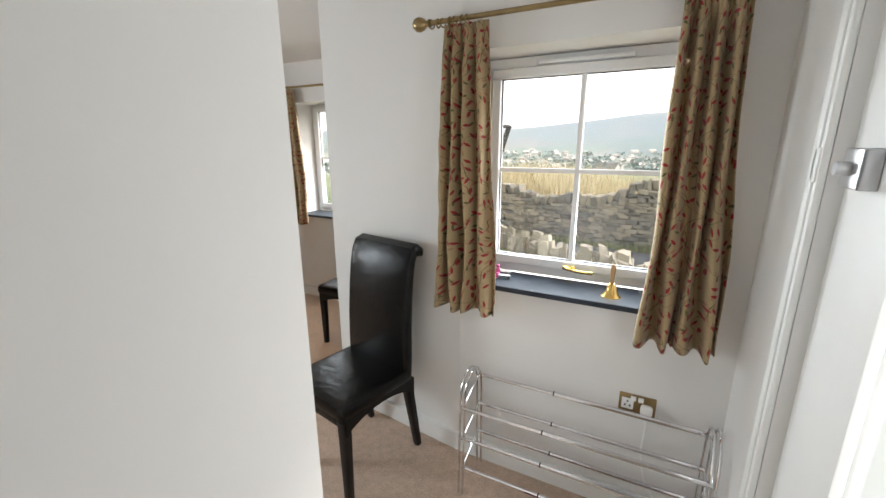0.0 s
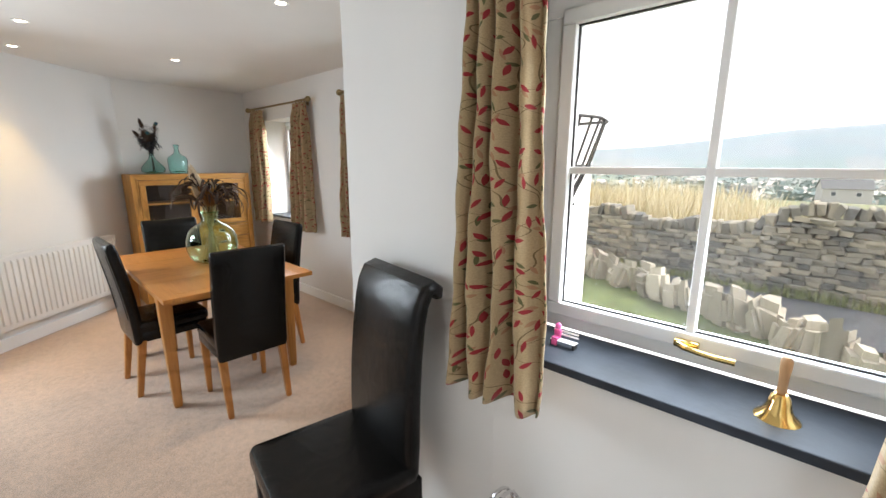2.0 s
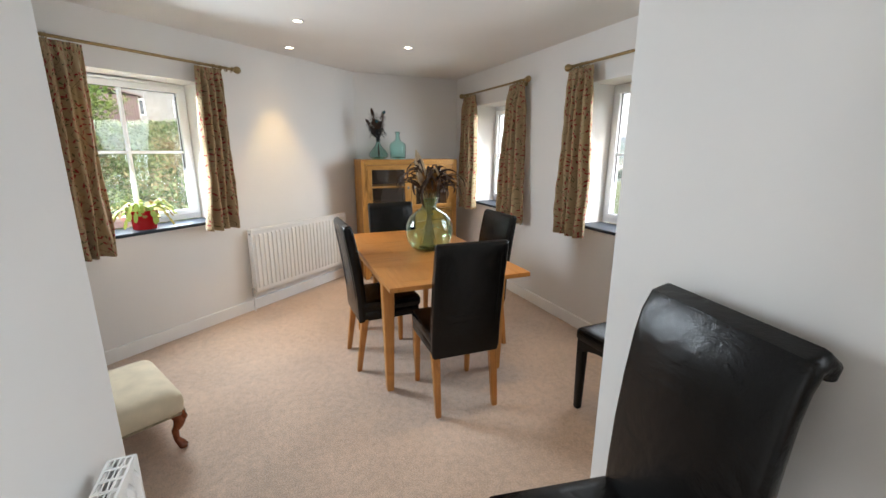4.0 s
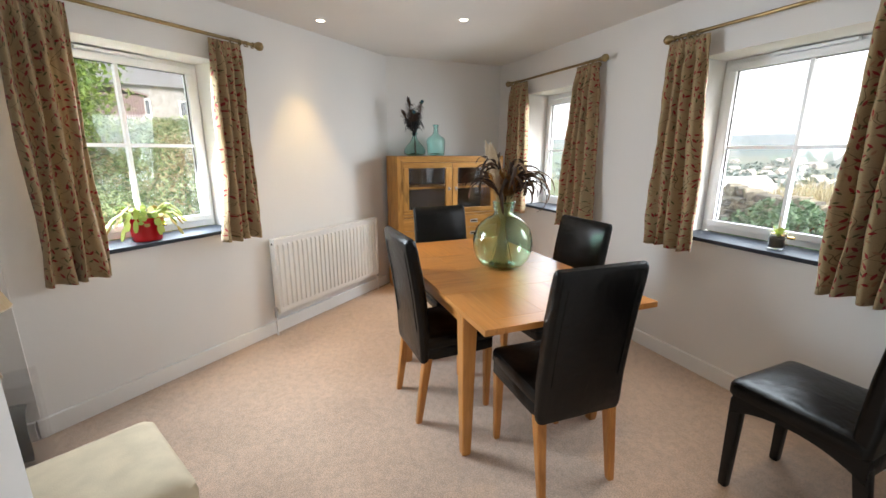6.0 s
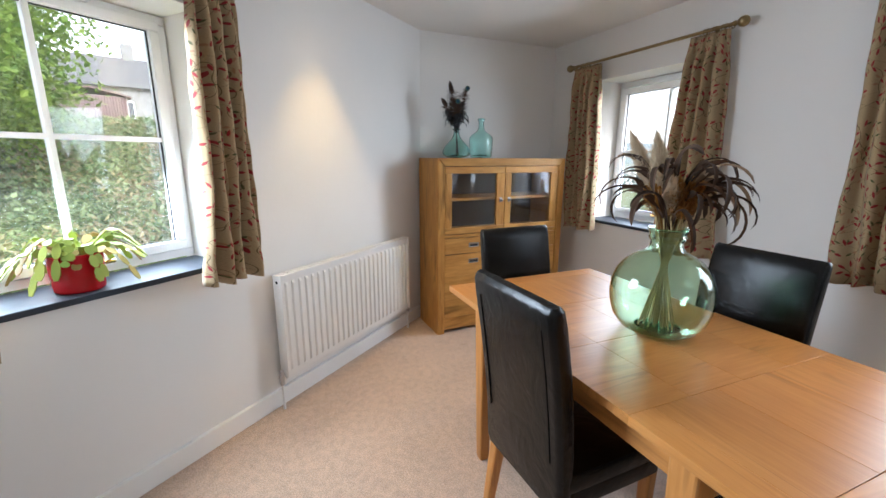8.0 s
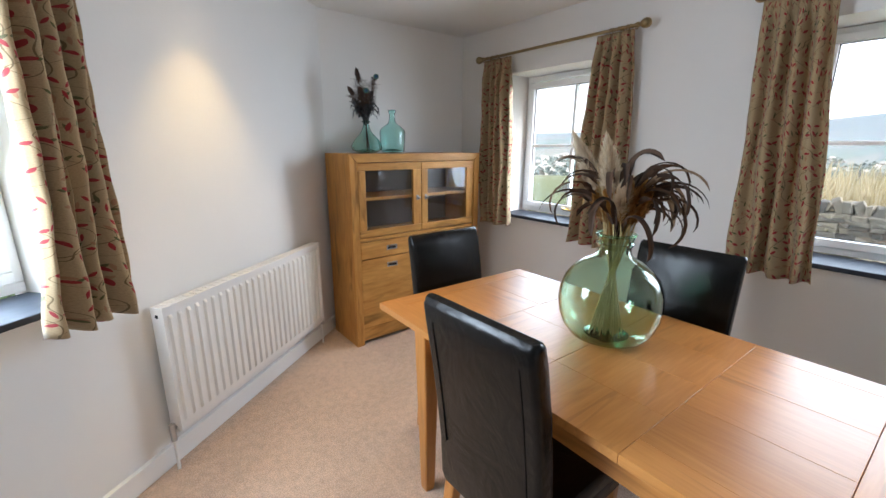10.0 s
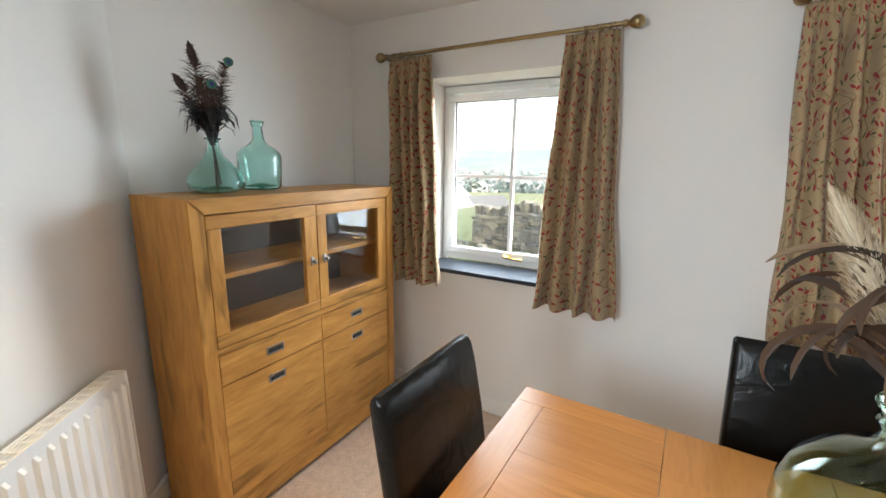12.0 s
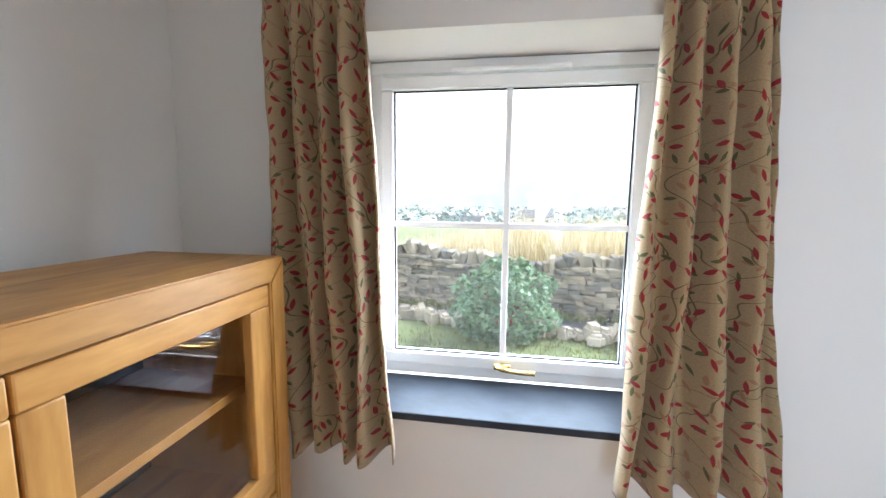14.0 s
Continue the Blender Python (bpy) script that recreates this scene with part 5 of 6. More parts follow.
SHADE = leaf_mat("lamp_shade_cloth", (0.62, 0.47, 0.28), (0.66, 0.52, 0.33), 0.9, 0.3)
tl = thing("table_lamp", pose(-3.13, -0.60, 0.4402), "table lamp with a pleated cream cone shade on clear tables", "table lamp")
part("base", lathe([(0.0005, 0), (0.06, 0), (0.062, 0.012), (0.03, 0.03), (0.02, 0.06), (0.045, 0.13), (0.04, 0.2), (0.014, 0.26), (0.008, 0.3), (0.008, 0.42), (0.0005, 0.42)], 24), OLDBRASS, tl)
pl = [[((r + 0.003 * (k % 2)) * math.cos(6.2832 * k / 72), (r + 0.003 * (k % 2)) * math.sin(6.2832 * k / 72), z) for k in range(72)] for r, z in ((0.145, 0.33), (0.07, 0.54))]
part("shade", loft(pl, cap=False), SHADE, tl, smooth=False)
part("shade_ring", tube([(0.146 * math.cos(a * 0.2618), 0.146 * math.sin(a * 0.2618), 0.332) for a in range(25)], 0.003, 6), LINEN, tl)
sk = thing("floor_socket", pose(-4.80, YB - 0.012, 0.05), "white plastic cable box on the skirting board", "socket")
part("box", boxed(-0.035, 0.035, -0.035, -0.0068, -0.045, 0.02, 0.004), WHITE, sk)

# ---- outside ----
ROAD = mat("wet_asphalt", (0.13, 0.135, 0.145), 0.75, spread=0.15, scale=6.0, bump=0.4, bump_scale=90)
GZ = -0.25


def smooth01(a, b2, x):
    t = max(0.0, min(1.0, (x - a) / (b2 - a)))
    return t * t * (3 - 2 * t)


def land(x, y):
    """Height of the ground: garden and lane by the house, a valley to the north with moors beyond, a bank to the west."""
    r, az = math.hypot(x + 2.0, y), math.degrees(math.atan2(-(x + 2.0), y))
    z = GZ
    west = smooth01(58, 84, az) * (1 - smooth01(140, 170, az))
    north = 1 - smooth01(60, 85, abs(az))
    z += west * (smooth01(4.2, 11.5, r) * 2.1 + smooth01(14, 34, r) * 0.8 + smooth01(40, 400, r) * 14)
    n = noise.noise(Vector((x * 0.004, y * 0.004, 0.3)))
    n2 = noise.noise(Vector((x * 0.0012, y * 0.0012, 5.3)))
    drop = -4.6 * smooth01(11, 60, r) - 22 * smooth01(60, 420, r)
    ridge = 0.05 + 0.02 * math.sin(math.radians(az) * 2.3 + 1.0) - 0.028 * smooth01(-5, 22, az) + 0.016 * n2
    rise = smooth01(650, 2100, r) * (26 + 2100 * max(0.0, ridge))
    z += north * (drop + rise + 6 * n * smooth01(150, 500, r))
    z += 0.04 * noise.noise(Vector((x * 0.6, y * 0.6, 0))) * smooth01(4, 8, r)
    return z


def moor_mat():
    """Grass near by; fields, hedges and heather further off."""
    m = mat("pasture", (0.11, 0.14, 0.05), 0.95, spread=0.45, scale=2.5, bump=0.6, bump_scale=30)
    t = m.node_tree
    b = t.nodes["Principled BSDF"]
    ramp = [n for n in t.nodes if n.type == "VALTORGB"][0]
    co = [n for n in t.nodes if n.type == "TEX_COORD"][0]
    vo = t.nodes.new("ShaderNodeTexVoronoi")
    vo.inputs["Scale"].default_value = 0.012
    mp = t.nodes.new("ShaderNodeMapping")
    mp.inputs["Scale"].default_value = (1, 0.6, 0.01)
    t.links.new(co.outputs["Object"], mp.inputs[0])
    t.links.new(mp.outputs[0], vo.inputs["Vector"])
    fr = t.nodes.new("ShaderNodeValToRGB")
    fr.color_ramp.interpolation = "CONSTANT"
    cols = ((0.0, (0.10, 0.16, 0.05)), (0.25, (0.20, 0.20, 0.09)), (0.45, (0.09, 0.13, 0.06)), (0.6, (0.26, 0.23, 0.13)), (0.8, (0.14, 0.19, 0.07)))
    while len(fr.color_ramp.elements) < 5:
        fr.color_ramp.elements.new(0.5)
    for e, (p, c) in zip(fr.color_ramp.elements, cols):
        e.position, e.color = p, c + (1,)
    sp = t.nodes.new("ShaderNodeSeparateColor")
    t.links.new(vo.outputs["Color"], sp.inputs[0])
    t.links.new(sp.outputs[0], fr.inputs[0])
    sx = t.nodes.new("ShaderNodeSeparateXYZ")
    t.links.new(co.outputs["Object"], sx.inputs[0])
    far = t.nodes.new("ShaderNodeMapRange")
    far.inputs["From Min"].default_value, far.inputs["From Max"].default_value = 40, 140
    t.links.new(sx.outputs[1], far.inputs[0])
    mx = t.nodes.new("ShaderNodeMix")
    mx.data_type = "RGBA"
    t.links.new(far.outputs[0], mx.inputs["Factor"])
    t.links.new(ramp.outputs[0], mx.inputs["A"])
    t.links.new(fr.outputs[0], mx.inputs["B"])
    # distance haze painted as blue-grey into the far hills' colour
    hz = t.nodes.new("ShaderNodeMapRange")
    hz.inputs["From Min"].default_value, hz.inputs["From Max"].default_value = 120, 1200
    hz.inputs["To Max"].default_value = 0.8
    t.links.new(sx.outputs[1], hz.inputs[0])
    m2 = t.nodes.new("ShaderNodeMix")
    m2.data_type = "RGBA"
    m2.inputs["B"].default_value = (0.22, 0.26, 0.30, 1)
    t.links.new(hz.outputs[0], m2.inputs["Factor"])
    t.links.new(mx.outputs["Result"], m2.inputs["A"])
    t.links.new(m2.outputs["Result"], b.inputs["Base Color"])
    return m


bm = bmesh.new()
radii = [0.0, 2.5, 4, 5, 6, 7, 8, 9, 10, 11, 12, 14, 16, 19, 23, 28, 36, 48, 65, 90, 125, 170, 230, 310, 420, 560, 720, 900, 1150, 1400, 1700, 2000, 2400, 3200, 4600]
NS = 160
prev = None
for r in radii:
    if r == 0.0:
        prev = [bm.verts.new((-2.0, 0, GZ))]
        continue
    ring = []
    for k in range(NS):
        a = 2 * math.pi * k / NS
        x, y = -2.0 + r * math.sin(a), r * math.cos(a)
        ring.append(bm.verts.new((x, y, land(x, y))))
    for k in range(NS):
        j = (k + 1) % NS
        if len(prev) == 1:
            bm.faces.new((prev[0], ring[j], ring[k]))
        else:
            bm.faces.new((prev[k], prev[j], ring[j], ring[k]))
    prev = ring
bmesh.ops.recalc_face_normals(bm, faces=bm.faces)
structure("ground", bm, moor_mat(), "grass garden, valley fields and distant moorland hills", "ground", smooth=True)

# the lane between the garden edge and the field wall
LANE = [(7.0, 4.6, 6.4), (4.0, 5.0, 6.9), (2.0, 5.6, 7.35), (0.0, 6.55, 7.55), (-2.0, 7.25, 7.95), (-4.0, 7.65, 8.6), (-7.0, 8.15, 9.1), (-14.0, 9.0, 10.4)]
bm = bmesh.new()
rows = []
for x, ya, yb in LANE:
    rows.append([bm.verts.new((x, ya + (yb - ya) * f, GZ + 0.085 + 0.01 * math.sin(math.pi * f))) for f in (0, 0.25, 0.5, 0.75, 1)])
for a, c in zip(rows, rows[1:]):
    for i in range(4):
        bm.faces.new((a[i], a[i + 1], c[i + 1], c[i]))
bmesh.ops.solidify(bm, geom=bm.faces[:], thickness=0.09)
bmesh.ops.recalc_face_normals(bm, faces=bm.faces)
structure("road", bm, ROAD, "narrow grey wet asphalt lane", "road")


def stone_mat(name, dark, light):
    m = mat(name, light, 0.92, spread=0.35, scale=7.0, bump=0.9, bump_scale=22)
    t = m.node_tree
    b = t.nodes["Principled BSDF"]
    ramp = [n for n in t.nodes if n.type == "VALTORGB"][0]
    info = t.nodes.new("ShaderNodeObjectInfo")
    geo = t.nodes.new("ShaderNodeNewGeometry")
    ad = t.nodes.new("ShaderNodeMath")
    ad.operation = "ADD"
    t.links.new(info.outputs["Random"], ad.inputs[0])
    t.links.new(geo.outputs["Random Per Island"], ad.inputs[1])
    fr = t.nodes.new("ShaderNodeMath")
    fr.operation = "FRACT"
    t.links.new(ad.outputs[0], fr.inputs[0])
    r2 = t.nodes.new("ShaderNodeValToRGB")
    r2.color_ramp.elements[0].color, r2.color_ramp.elements[1].color = dark + (1,), light + (1,)
    t.links.new(fr.outputs[0], r2.inputs[0])
    mx = t.nodes.new("ShaderNodeMix")
    mx.data_type, mx.blend_type = "RGBA", "MULTIPLY"
    mx.inputs["Factor"].default_value = 0.6
    t.links.new(r2.outputs[0], mx.inputs["A"])
    t.links.new(ramp.outputs[0], mx.inputs["B"])
    sc = t.nodes.new("ShaderNodeVectorMath")
    sc.operation = "SCALE"
    sc.inputs["Scale"].default_value = 2.0
    t.links.new(mx.outputs["Result"], sc.inputs[0])
    t.links.new(sc.outputs[0], b.inputs["Base Color"])
    return m


STONE = stone_mat("field_stone", (0.10, 0.10, 0.095), (0.30, 0.27, 0.21))
STONE_PALE = stone_mat("pale_edging_stone", (0.20, 0.18, 0.15), (0.40, 0.37, 0.31))


def rough_stone(seed, w=1.0, d=1.0, h=1.0, jit=0.12, worn=0.09):
    rng = random.Random(seed)
    bm = bmesh.new()
    bmesh.ops.create_cube(bm, size=1.0)
    for v in bm.verts:
        v.co += Vector((rng.uniform(-jit, jit), rng.uniform(-jit, jit), rng.uniform(-jit, jit)))
    bmesh.ops.bevel(bm, geom=bm.edges[:], offset=worn, segments=1 if worn < 0.1 else 2, affect="EDGES")
    bmesh.ops.scale(bm, vec=(w, d, h), verts=bm.verts)
    return bm


STONES = [mesh_of("stone", rough_stone(k), STONE, smooth=False) for k in range(8)]
PALES = [mesh_of("edging_stone", rough_stone(30 + k, jit=0.16, worn=0.22), STONE_PALE, smooth=False) for k in range(6)]


def wall_line(x):
    return 7.95 + max(0.0, -x) * 0.115 + 0.05 * math.sin(x * 0.7)


def field_wall():
    rng = random.Random(11)
    core = bmesh.new()
    xs = [-7 + i for i in range(16)]
    w = tagged(part("field_wall", merge([boxed(x, x + 1.0, wall_line(x + 0.5) - 0.11, wall_line(x + 0.5) + 0.2, GZ - 0.2, GZ + 0.62) for x in xs]), STONE, smooth=False), "weathered dry stone field wall beyond the lane", "stone wall", kind="structure")
    far = []
    z = GZ - 0.05
    course = 0
    count = 0
    while z < GZ + 1.05:
        h = rng.uniform(0.035, 0.08)
        x = -7.0 + rng.uniform(0, 0.2)
        while x < 8.5:
            L = rng.uniform(0.08, 0.26)
            top = GZ + 0.80 + 0.25 * math.exp(-((x - 0.8) / 1.2) ** 2) + 0.08 * math.sin(x * 1.9) + 0.05 * math.sin(x * 5.1)
            if z + h * 0.5 < top:
                m = pose(x + L / 2, wall_line(x) - 0.13 + rng.uniform(-0.03, 0.03), z + h / 2, rng.uniform(-6, 6), rng.uniform(-6, 6), -5 + rng.uniform(-9, 9)) @ Matrix.Diagonal((L * 1.02, 0.26, h * 0.97, 1))
                near = -2.3 < x < 2.0 or -6.2 < x < -5.0
                if near and count < 300:
                    ob = new("stone", rng.choice(STONES))
                    ob.parent = w
                    ob.matrix_basis = m
                    count += 1
                else:
                    far.append((m, rng.randrange(8)))
            x += L
        z += h
    # coping set on edge
    x = -7.0
    while x < 8.5:
        L = rng.uniform(0.06, 0.13)
        top = GZ + 0.80 + 0.25 * math.exp(-((x - 0.8) / 1.2) ** 2) + 0.08 * math.sin(x * 1.9) + 0.05 * math.sin(x * 5.1)
        far.append((pose(x + L / 2, wall_line(x), top + 0.07, 0, rng.uniform(-28, 28), rng.uniform(-10, 10)) @ Matrix.Diagonal((L, 0.34, rng.uniform(0.12, 0.24), 1)), rng.randrange(8)))
        x += L
    joined = bmesh.new()
    for m, k in far:
        n = len(joined.verts)
        joined.from_mesh(STONES[k])
        joined.verts.ensure_lookup_table()
        for i in range(n, len(joined.verts)):
            joined.verts[i].co = m @ joined.verts[i].co
    tagged(part("far_stones", joined, STONE, w, smooth=False), kind="stuff")


field_wall()


def edging():
    rng = random.Random(17)
    e = tagged(part("garden_edging", boxed(0.0, 0.3, 6.8, 7.0, GZ - 0.3, GZ - 0.1), STONE_PALE, smooth=False), "row of pale rough stones edging the garden", "stone edging", kind="structure")
    pts = [(5.0, 4.35), (2.2, 5.1), (1.1, 5.5), (0.0, 6.05), (-1.0, 6.65), (-2.0, 7.1), (-3.3, 7.35), (-4.6, 7.6), (-6.5, 7.95), (-9.0, 8.4)]
    for (xa, ya), (xb, yb) in zip(pts, pts[1:]):
        n = max(2, int(math.hypot(xb - xa, yb - ya) / 0.11))
        for k in range(n):
            f = (k + rng.uniform(0.1, 0.9)) / n
            x, y = xa + (xb - xa) * f, ya + (yb - ya) * f
            low = 0.55 if x < -3.0 else 1.0
            h = rng.uniform(0.26, 0.56) * (low if low < 1 else 1.0)
            ob = new("edging_stone", rng.choice(PALES))
            ob.parent = e
            ob.matrix_basis = pose(x, y + rng.uniform(-0.13, 0.13), GZ + h * 0.38, rng.uniform(-14, 14), rng.uniform(-14, 14), rng.uniform(0, 180)) @ Matrix.Diagonal((rng.uniform(0.12, 0.27) * (0.6 + 0.4 * low), rng.uniform(0.12, 0.24), h, 1))


edging()

DRYGRASS = leaf_mat("bleached_grass", (0.42, 0.34, 0.17), (0.70, 0.62, 0.42), 0.9, 0.3)
VERGE = leaf_mat("verge_grass", (0.12, 0.15, 0.04), (0.30, 0.32, 0.12), 0.8, 0.3)
BUSHLEAF = leaf_mat("bush_leaf", (0.07, 0.15, 0.07), (0.22, 0.34, 0.18), 0.5, 0.2)
TREELEAF = leaf_mat("tree_leaf", (0.10, 0.20, 0.02), (0.30, 0.42, 0.06), 0.6, 0.45)
IVY = leaf_mat("bank_ivy", (0.08, 0.15, 0.05), (0.32, 0.40, 0.18), 0.6, 0.25)
BRAMBLE = leaf_mat("bank_bramble", (0.20, 0.16, 0.08), (0.46, 0.42, 0.22), 0.7, 0.3)


def blades(name, spots, material, label, category, seed):
    rng = random.Random(seed)
    vs, fs = [], []
    for x, y, z, h, w in spots:
        a, ln = rng.uniform(0, 6.283), rng.uniform(0.05, 0.35) * h
        sx, sy = math.cos(a + 1.57) * w, math.sin(a + 1.57) * w
        dx, dy = math.cos(a) * ln, math.sin(a) * ln
        n = len(vs)
        vs += [(x - sx, y - sy, z), (x + sx, y + sy, z), (x + dx * 0.4 + sx * 0.8, y + dy * 0.4 + sy * 0.8, z + h * 0.65), (x + dx * 0.4 - sx * 0.8, y + dy * 0.4 - sy * 0.8, z + h * 0.65), (x + dx, y + dy, z + h)]
        fs += [(n, n + 1, n + 2, n + 3), (n + 3, n + 2, n + 4)]
    me = bpy.data.meshes.new(name)
    me.from_pydata(vs, [], fs)
    me.materials.append(material)
    return tagged(new(name, me), label, category, kind="stuff")


rng = random.Random(23)
spots = []
for _ in range(9000):
    x, y = rng.uniform(-6.9, 6), rng.uniform(8.6, 12.0)
    if y < wall_line(x) + 0.35:
        continue
    tall = (0.55 + 0.5 * (1 - smooth01(-2.5, 1.5, x))) * (1 - 0.55 * (1 - smooth01(-6.5, -3.5, x))) + 0.25 * noise.noise(Vector((x * 0.8, y * 0.8, 2)))
    spots.append((x, y, land(x, y), max(0.3, tall + rng.uniform(0.1, 0.5)), rng.uniform(0.006, 0.018)))
blades("tall_grass", spots, DRYGRASS, "tall bleached dry grass beyond the field wall", "grass", 1)
spots = []
for _ in range(7000):
    x = rng.uniform(-9, 5)
    y = wall_line(x) - 0.2 - abs(rng.gauss(0, 0.16))
    spots.append((x, y, GZ, rng.uniform(0.06, 0.26), rng.uniform(0.004, 0.009)))
for _ in range(7000):
    x, y = rng.uniform(-8, -2.6), rng.uniform(4.3, 7.4)
    spots.append((x, y, GZ, rng.uniform(0.02, 0.07), rng.uniform(0.004, 0.008)))
blades("verge_grass", spots, VERGE, "green verge and lawn grass by the lane", "grass", 2)


def bush(m, r, h, leaves, size, material, label, seed, category="bush"):
    g = random.Random(seed)
    b = thing("bush", m, label, category)
    stems = []
    for k in range(9):
        a = k * 0.7
        stems.append(tube([(0.05 * math.cos(a), 0.05 * math.sin(a), -0.05), (0.3 * r * math.cos(a), 0.3 * r * math.sin(a), h * 0.5), (0.7 * r * math.cos(a), 0.7 * r * math.sin(a), h * 0.8)], [0.02, 0.012, 0.004], 6))
    part("branches", merge(stems), MAHOGANY, b)
    pts = []
    while len(pts) < leaves:
        a, q = g.uniform(0, 6.283), g.uniform(0, 1) ** 0.5
        z = g.uniform(0.0, 1.0)
        lim = math.sin(math.pi * (0.15 + 0.8 * z)) ** 0.6 * (1 + 0.3 * math.sin(3 * a + 5 * z) * math.sin(7 * z + a))
        rr = r * lim * (0.55 + 0.45 * q)
        pts.append((rr * math.cos(a), rr * math.sin(a), h * z * (1 + 0.12 * math.sin(4 * a))))
    leaf_cloud("leaves", pts, size, material, b, seed)
    return b


bush(pose(-4.30, 7.35, GZ), 0.62, 0.95, 3600, 0.055, BUSHLEAF, "dense dark green shrub on the lawn edge", 4)


def tree(m, H2, r, leaves, size, seed, label):
    g = random.Random(seed)
    t = thing("tree", m, label, "tree")
    limbs = [tube([(0, 0, -0.1), (0.05, 0.02, H2 * 0.3), (0.0, 0.1, H2 * 0.6)], [0.14, 0.10, 0.05], 8)]
    ends = []
    for k in range(11):
        a, z0 = k * 2.4, H2 * (0.12 + 0.05 * k)
        e = Vector((r * 0.75 * math.cos(a), r * 0.75 * math.sin(a), min(H2 * 0.95, z0 + H2 * g.uniform(0.15, 0.35))))
        limbs.append(tube([(0.02, 0.03, z0), e * 0.5 + Vector((0, 0, z0 * 0.5 + 0.1)), e], [0.05, 0.03, 0.01], 6))
        ends.append(e)
    part("trunk", merge(limbs), MAHOGANY, t)
    pts = []
    for _ in range(leaves):
        e = g.choice(ends)
        pts.append(e * g.uniform(0.75, 1.05) + Vector((g.gauss(0, r * 0.2), g.gauss(0, r * 0.2), g.gauss(0, r * 0.19))))
    leaf_cloud("crown", pts, size, TREELEAF, t, seed)
    return t


tree(pose(-9.3, -3.25, land(-9.3, -3.25) - 0.55), 3.9, 1.65, 30000, 0.062, 8, "young tree with bright green leaves on the bank")
tree(pose(-12.5, -6.4, land(-12.5, -6.4) - 0.25), 5.0, 2.3, 16000, 0.11, 9, "leafy green tree on the bank")

# growth over the bank
pts, pts2 = [], []
for _ in range(80000):
    x, y = rng.uniform(-17, -6.3), rng.uniform(-8, 4.5)
    r = math.hypot(x + 2, y)
    if r < 4.8:
        continue
    n = noise.noise(Vector((x * 0.7, y * 0.7, 1.0)))
    p = (x, y, land(x, y) + rng.uniform(0.0, 0.35) + 0.25 * max(0, n))
    (pts if n + rng.uniform(-0.25, 0.25) > -0.2 else pts2).append(p)
tagged(leaf_cloud("bank_ivy", pts, 0.055, IVY, None, 31), "green ivy and bramble growth covering the bank", "undergrowth", kind="stuff")
tagged(leaf_cloud("bank_scrub", pts2, 0.05, BRAMBLE, None, 32, stretch=2.4), "pale dry scrub and bracken on the bank", "undergrowth", kind="stuff")

# ---- buildings ----
BROWN = mat("brown_sheet", (0.16, 0.10, 0.09), 0.6, spread=0.1)
RENDERED = mat("pale_render", (0.42, 0.40, 0.37), 0.9, spread=0.06, scale=2)
GRIT = mat("gritstone_wall", (0.27, 0.26, 0.245), 0.9, spread=0.25, scale=3, bump=0.5, bump_scale=8)
ROOFSTONE = mat("stone_slates", (0.15, 0.148, 0.145), 0.8, spread=0.25, scale=3)
ROOFPALE = mat("pale_sheet_roof", (0.42, 0.42, 0.42), 0.6, spread=0.06, scale=1)
DARKPANE = mat("dark_window", (0.05, 0.06, 0.07), 0.1)


def house(name, m, w, d, eave, ridge, wall_m, roof_m, label, windows=(), category="house", chimney=False):
    h = thing(name, m, label, category)
    bm = bmesh.new()
    v = [bm.verts.new(p) for p in ((-w / 2, -d / 2, -2), (w / 2, -d / 2, -2), (w / 2, d / 2, -2), (-w / 2, d / 2, -2), (-w / 2, -d / 2, eave), (w / 2, -d / 2, eave), (w / 2, d / 2, eave), (-w / 2, d / 2, eave), (-w / 2, 0, ridge), (w / 2, 0, ridge))]
    for f in ((0, 1, 5, 4), (2, 3, 7, 6), (1, 2, 6, 9, 5), (3, 0, 4, 8, 7), (3, 2, 1, 0)):
        bm.faces.new([v[i] for i in f])
    part("wall", bm, wall_m, h, smooth=False)
    o = 0.3
    for s in (-1, 1):
        n = Vector((0, s * (ridge - eave), d / 2)).normalized() * 0.12
        a = [Vector((x, y, z)) for x, y, z in ((-w / 2 - o, s * (d / 2 + o), eave - o * (ridge - eave) / (d / 2)), (w / 2 + o, s * (d / 2 + o), eave - o * (ridge - eave) / (d / 2)), (w / 2 + o, 0, ridge), (-w / 2 - o, 0, ridge))]
        bm = bmesh.new()
        lo, hi = [bm.verts.new(p + n * 0.1) for p in a], [bm.verts.new(p + n) for p in a]
        bm.faces.new(lo), bm.faces.new(hi)
        for i in range(4):
            bm.faces.new((lo[i], lo[(i + 1) % 4], hi[(i + 1) % 4], hi[i]))
        bmesh.ops.recalc_face_normals(bm, faces=bm.faces)
        rf = part("roof", bm, roof_m, h, smooth=False)
    if chimney:
        part("chimney", boxed(-w * 0.1 - 0.4, -w * 0.1 + 0.4, -0.4, 0.4, ridge - 0.6, ridge + 1.2, 0.03), wall_m, h)
    for x, z, ww, hh in windows:
        wi = part("window", boxed(x - ww / 2, x + ww / 2, -d / 2 - 0.05, -d / 2 + 0.05, z, z + hh), DARKPANE, h)
        part("frame", frame_ring(x - ww / 2 - 0.06, x + ww / 2 + 0.06, z - 0.06, z + hh + 0.06, 0.08, -d / 2 - 0.09, -d / 2 - 0.02, 0), WHITE, wi)
    return h


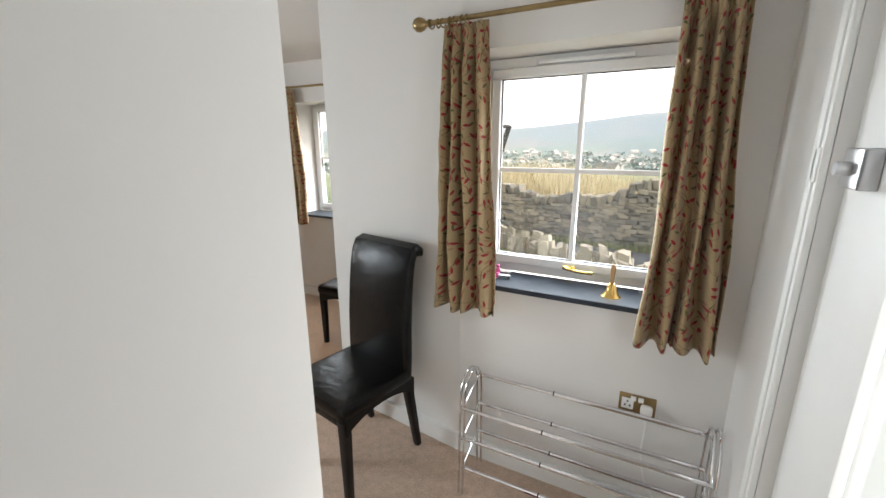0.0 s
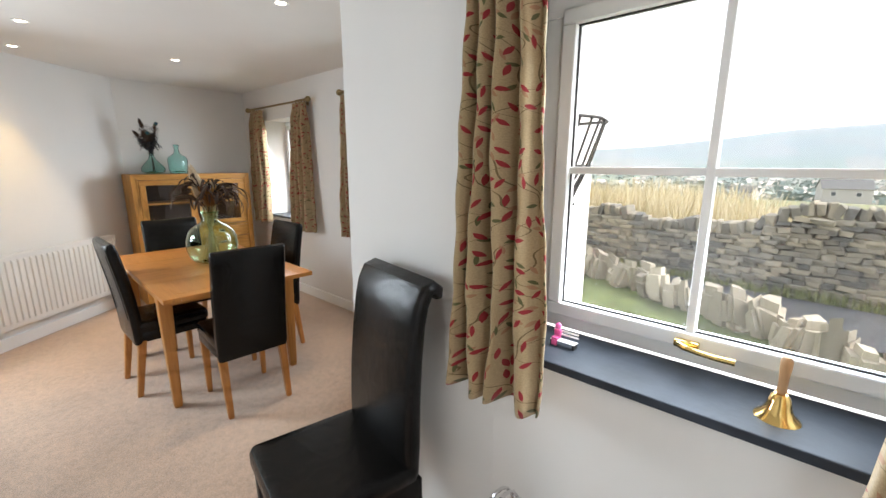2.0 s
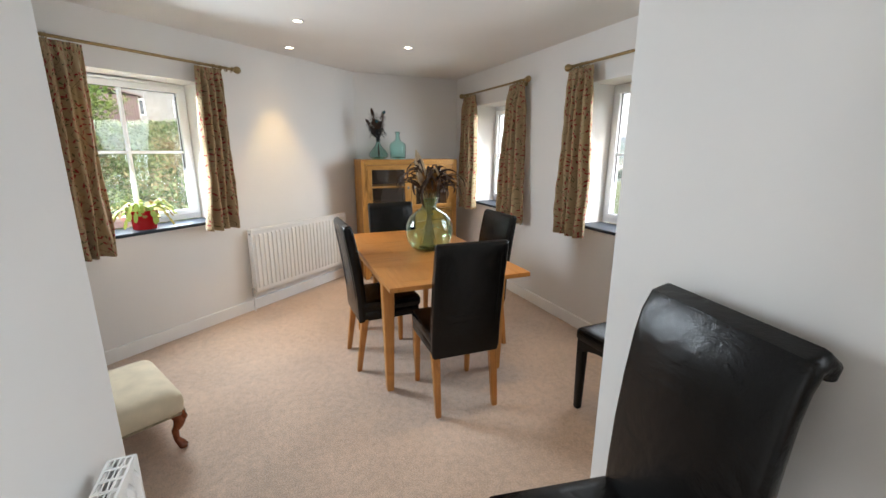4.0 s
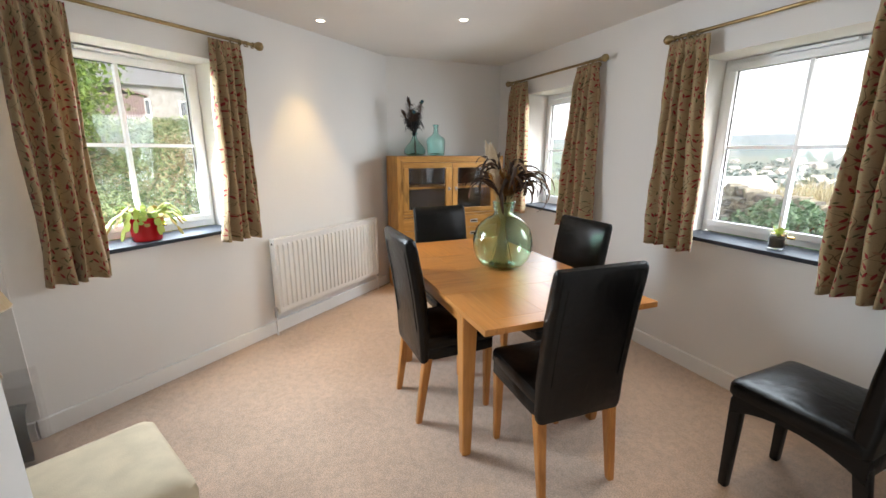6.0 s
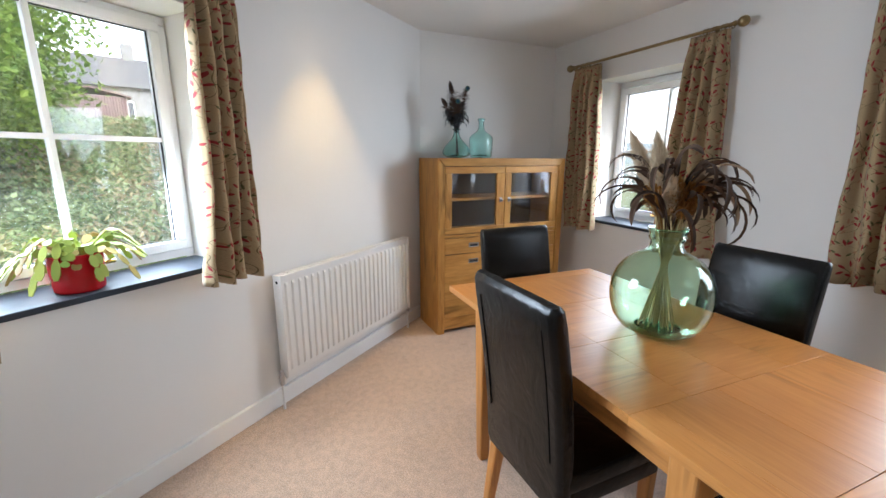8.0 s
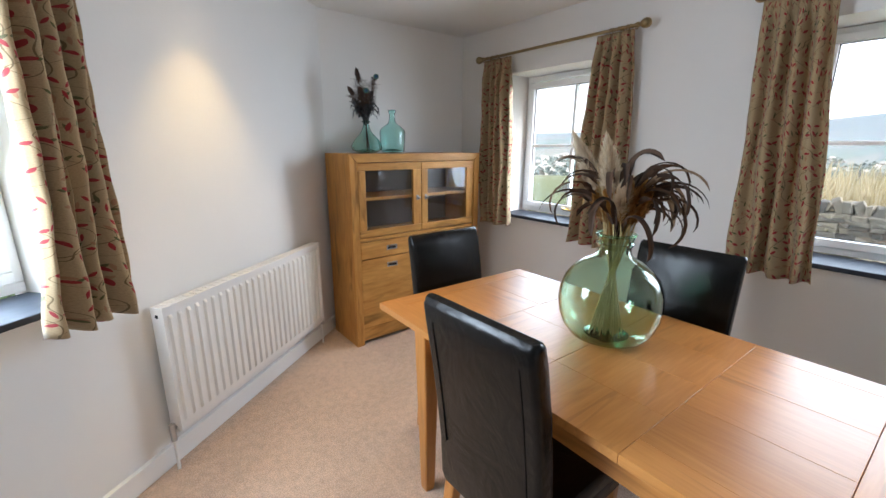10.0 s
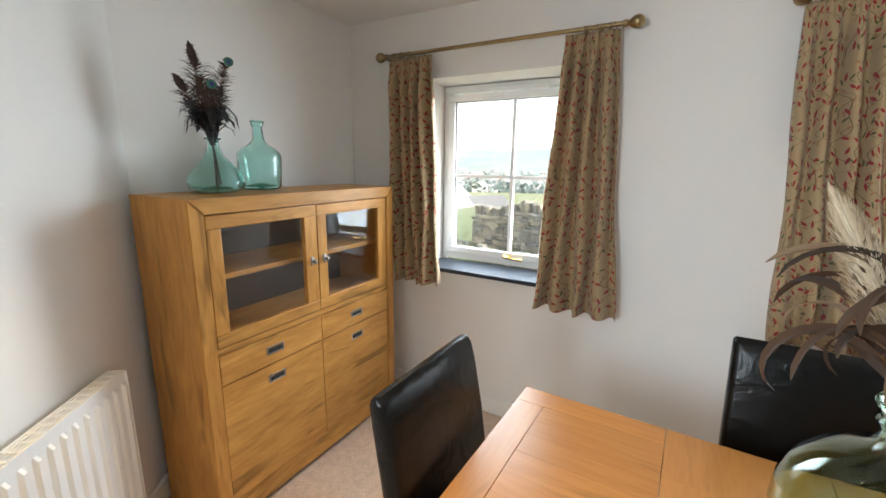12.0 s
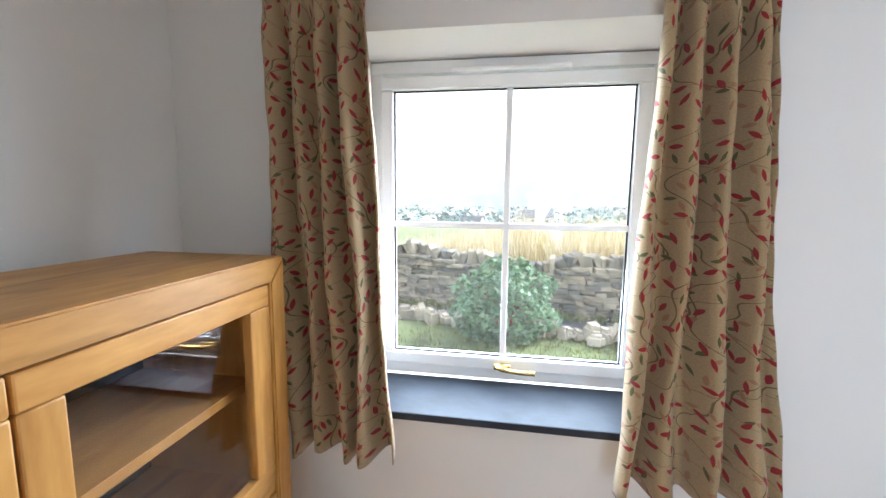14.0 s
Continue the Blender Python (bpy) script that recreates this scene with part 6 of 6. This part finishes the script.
def out(az, dist, z, turn=0.0):
    a = math.radians(az)
    return pose(-1.2 - dist * math.sin(a), 0.6 + dist * math.cos(a), z, 0, 0, az + turn)


g = thing("garage", out(105.0, 32, 2.55, 8), "brown prefabricated garage with a curved roof above the bank", "garage")
part("wall", boxed(-1.75, 1.75, 0, 5.2, -1.0, 2.2, 0.02), RENDERED, g)
part("garage_door", merge([boxed(-1.69 + 0.13 * k, -1.69 + 0.13 * k + 0.118, -0.06, -0.001, 0.1, 2.19, 0.01) for k in range(26)]), BROWN, g)
arc = [(-1.92 + 3.84 * i / 16, 2.12 + 0.42 * (1 - abs(i - 8) / 8) ** 0.85) for i in range(17)]
part("roof", loft([[(x, y, z) for x, z in arc] + [(x, y, z + 0.09) for x, z in arc[::-1]] for y in (-0.25, 5.4)]), BROWN, g, smooth=False)
house("stone_house", out(99.5, 47, 1.7, 6), 16, 8, 5.0, 7.6, GRIT, ROOFSTONE, "stone cottage row with a stone slate roof above the bank", [(-5.5, 2.6, 1.1, 1.2), (-2.5, 2.6, 1.1, 1.2), (1.0, 2.6, 1.6, 1.2), (4.5, 2.6, 1.6, 1.2)], chimney=True)
house("barn", out(31.5, 62, -8.2, 62), 11, 7.5, 3.2, 6.6, RENDERED, ROOFPALE, "white barn with a pale sheet roof below the garden", [(-3, 0.8, 1.2, 1.2), (2, 0.8, 1.2, 1.2)], "barn")
house("barn", out(26.5, 66, -9.2, 30), 9, 6.5, 3.0, 5.8, GRIT, ROOFSTONE, "stone barn with grey slate roof below the garden", [(-2, 0.8, 1.2, 1.2)], "barn")
house("white_house", out(-2.5, 170, land(6, 170) + 0.2, 15), 11, 7, 4.2, 7.0, RENDERED, ROOFSTONE, "pale rendered house on the valley side", [(-3, 2.0, 1.2, 1.2), (2.5, 2.0, 1.2, 1.2)])
house("white_house", out(6.0, 230, land(-24, 230) + 0.2, -25), 12, 7, 4.2, 7.0, RENDERED, ROOFSTONE, "pale rendered house on the valley side", [(-3, 2.0, 1.2, 1.2), (2.5, 2.0, 1.2, 1.2)])

# leaf colour paled and greyed: distance haze is painted in
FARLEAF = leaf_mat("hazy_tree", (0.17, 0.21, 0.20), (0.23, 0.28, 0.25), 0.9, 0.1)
tv, tf = [], []
for _ in range(420):
    az, dist = rng.uniform(-48, 50), rng.uniform(260, 900)
    x, y = -dist * math.sin(math.radians(az)), dist * math.cos(math.radians(az))
    w, d, e = rng.uniform(7, 14), rng.uniform(6, 8), rng.uniform(4, 6)
    q = pose(x, y, land(x, y) - 0.5, 0, 0, rng.choice((0, 25, 90, 60)))
    n = len(tv)
    tv += [q @ Vector(p) for p in ((-w / 2, -d / 2, -1), (w / 2, -d / 2, -1), (w / 2, d / 2, -1), (-w / 2, d / 2, -1), (-w / 2, -d / 2, e), (w / 2, -d / 2, e), (w / 2, d / 2, e), (-w / 2, d / 2, e), (-w / 2, 0, e + 2.8), (w / 2, 0, e + 2.8))]
    tf += [[n + i for i in f] for f in ((0, 1, 5, 4), (2, 3, 7, 6), (1, 2, 6, 9, 5), (3, 0, 4, 8, 7), (4, 5, 9, 8), (6, 7, 8, 9))]
me = bpy.data.meshes.new("far_houses")
me.from_pydata(tv, [], tf)
me.materials.append(stone_mat("far_house_walls", (0.30, 0.28, 0.26), (0.50, 0.47, 0.43)))
tagged(new("far_houses", me), "distant stone houses across the valley", "houses", kind="stuff")
pts = []
for _ in range(900):
    az, dist = rng.uniform(-50, 52), rng.uniform(220, 850)
    x, y = -dist * math.sin(math.radians(az)), dist * math.cos(math.radians(az))
    z0, hh = land(x, y), rng.uniform(5, 10)
    for _ in range(14):
        pts.append((x + rng.gauss(0, 3.5), y + rng.gauss(0, 3.5), z0 + hh * rng.uniform(0.15, 1.0)))
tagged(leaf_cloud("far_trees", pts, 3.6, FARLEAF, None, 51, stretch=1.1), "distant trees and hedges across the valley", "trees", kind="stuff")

# iron hay-basket on the outer corner by the hall window
IRON = mat("black_iron", (0.03, 0.03, 0.032), 0.5, 0.6, spread=0.2)
hb = thing("hanging_basket", pose(-0.71, 2.95, 1.22), "black wrought-iron wall basket on the outside wall", "wall basket")
for z, dp in ((0.52, 0.30), (0.28, 0.20), (0.05, 0.09)):
    part("hoop", tube([(0.001, -0.28, z), (dp * 0.8, -0.25, z), (dp, 0, z), (dp * 0.8, 0.25, z), (0.001, 0.28, z)], 0.009, 6), IRON, hb)
for k in range(7):
    a = (k - 3) / 3
    y = a * 0.24
    e = 1 - 0.25 * a * a
    part("bar", tube([(0.30 * e, y, 0.52), (0.22 * e, y * 0.9, 0.28), (0.10 * e, y * 0.75, 0.06), (0.02, y * 0.6, -0.04)], 0.007, 6), IRON, hb)
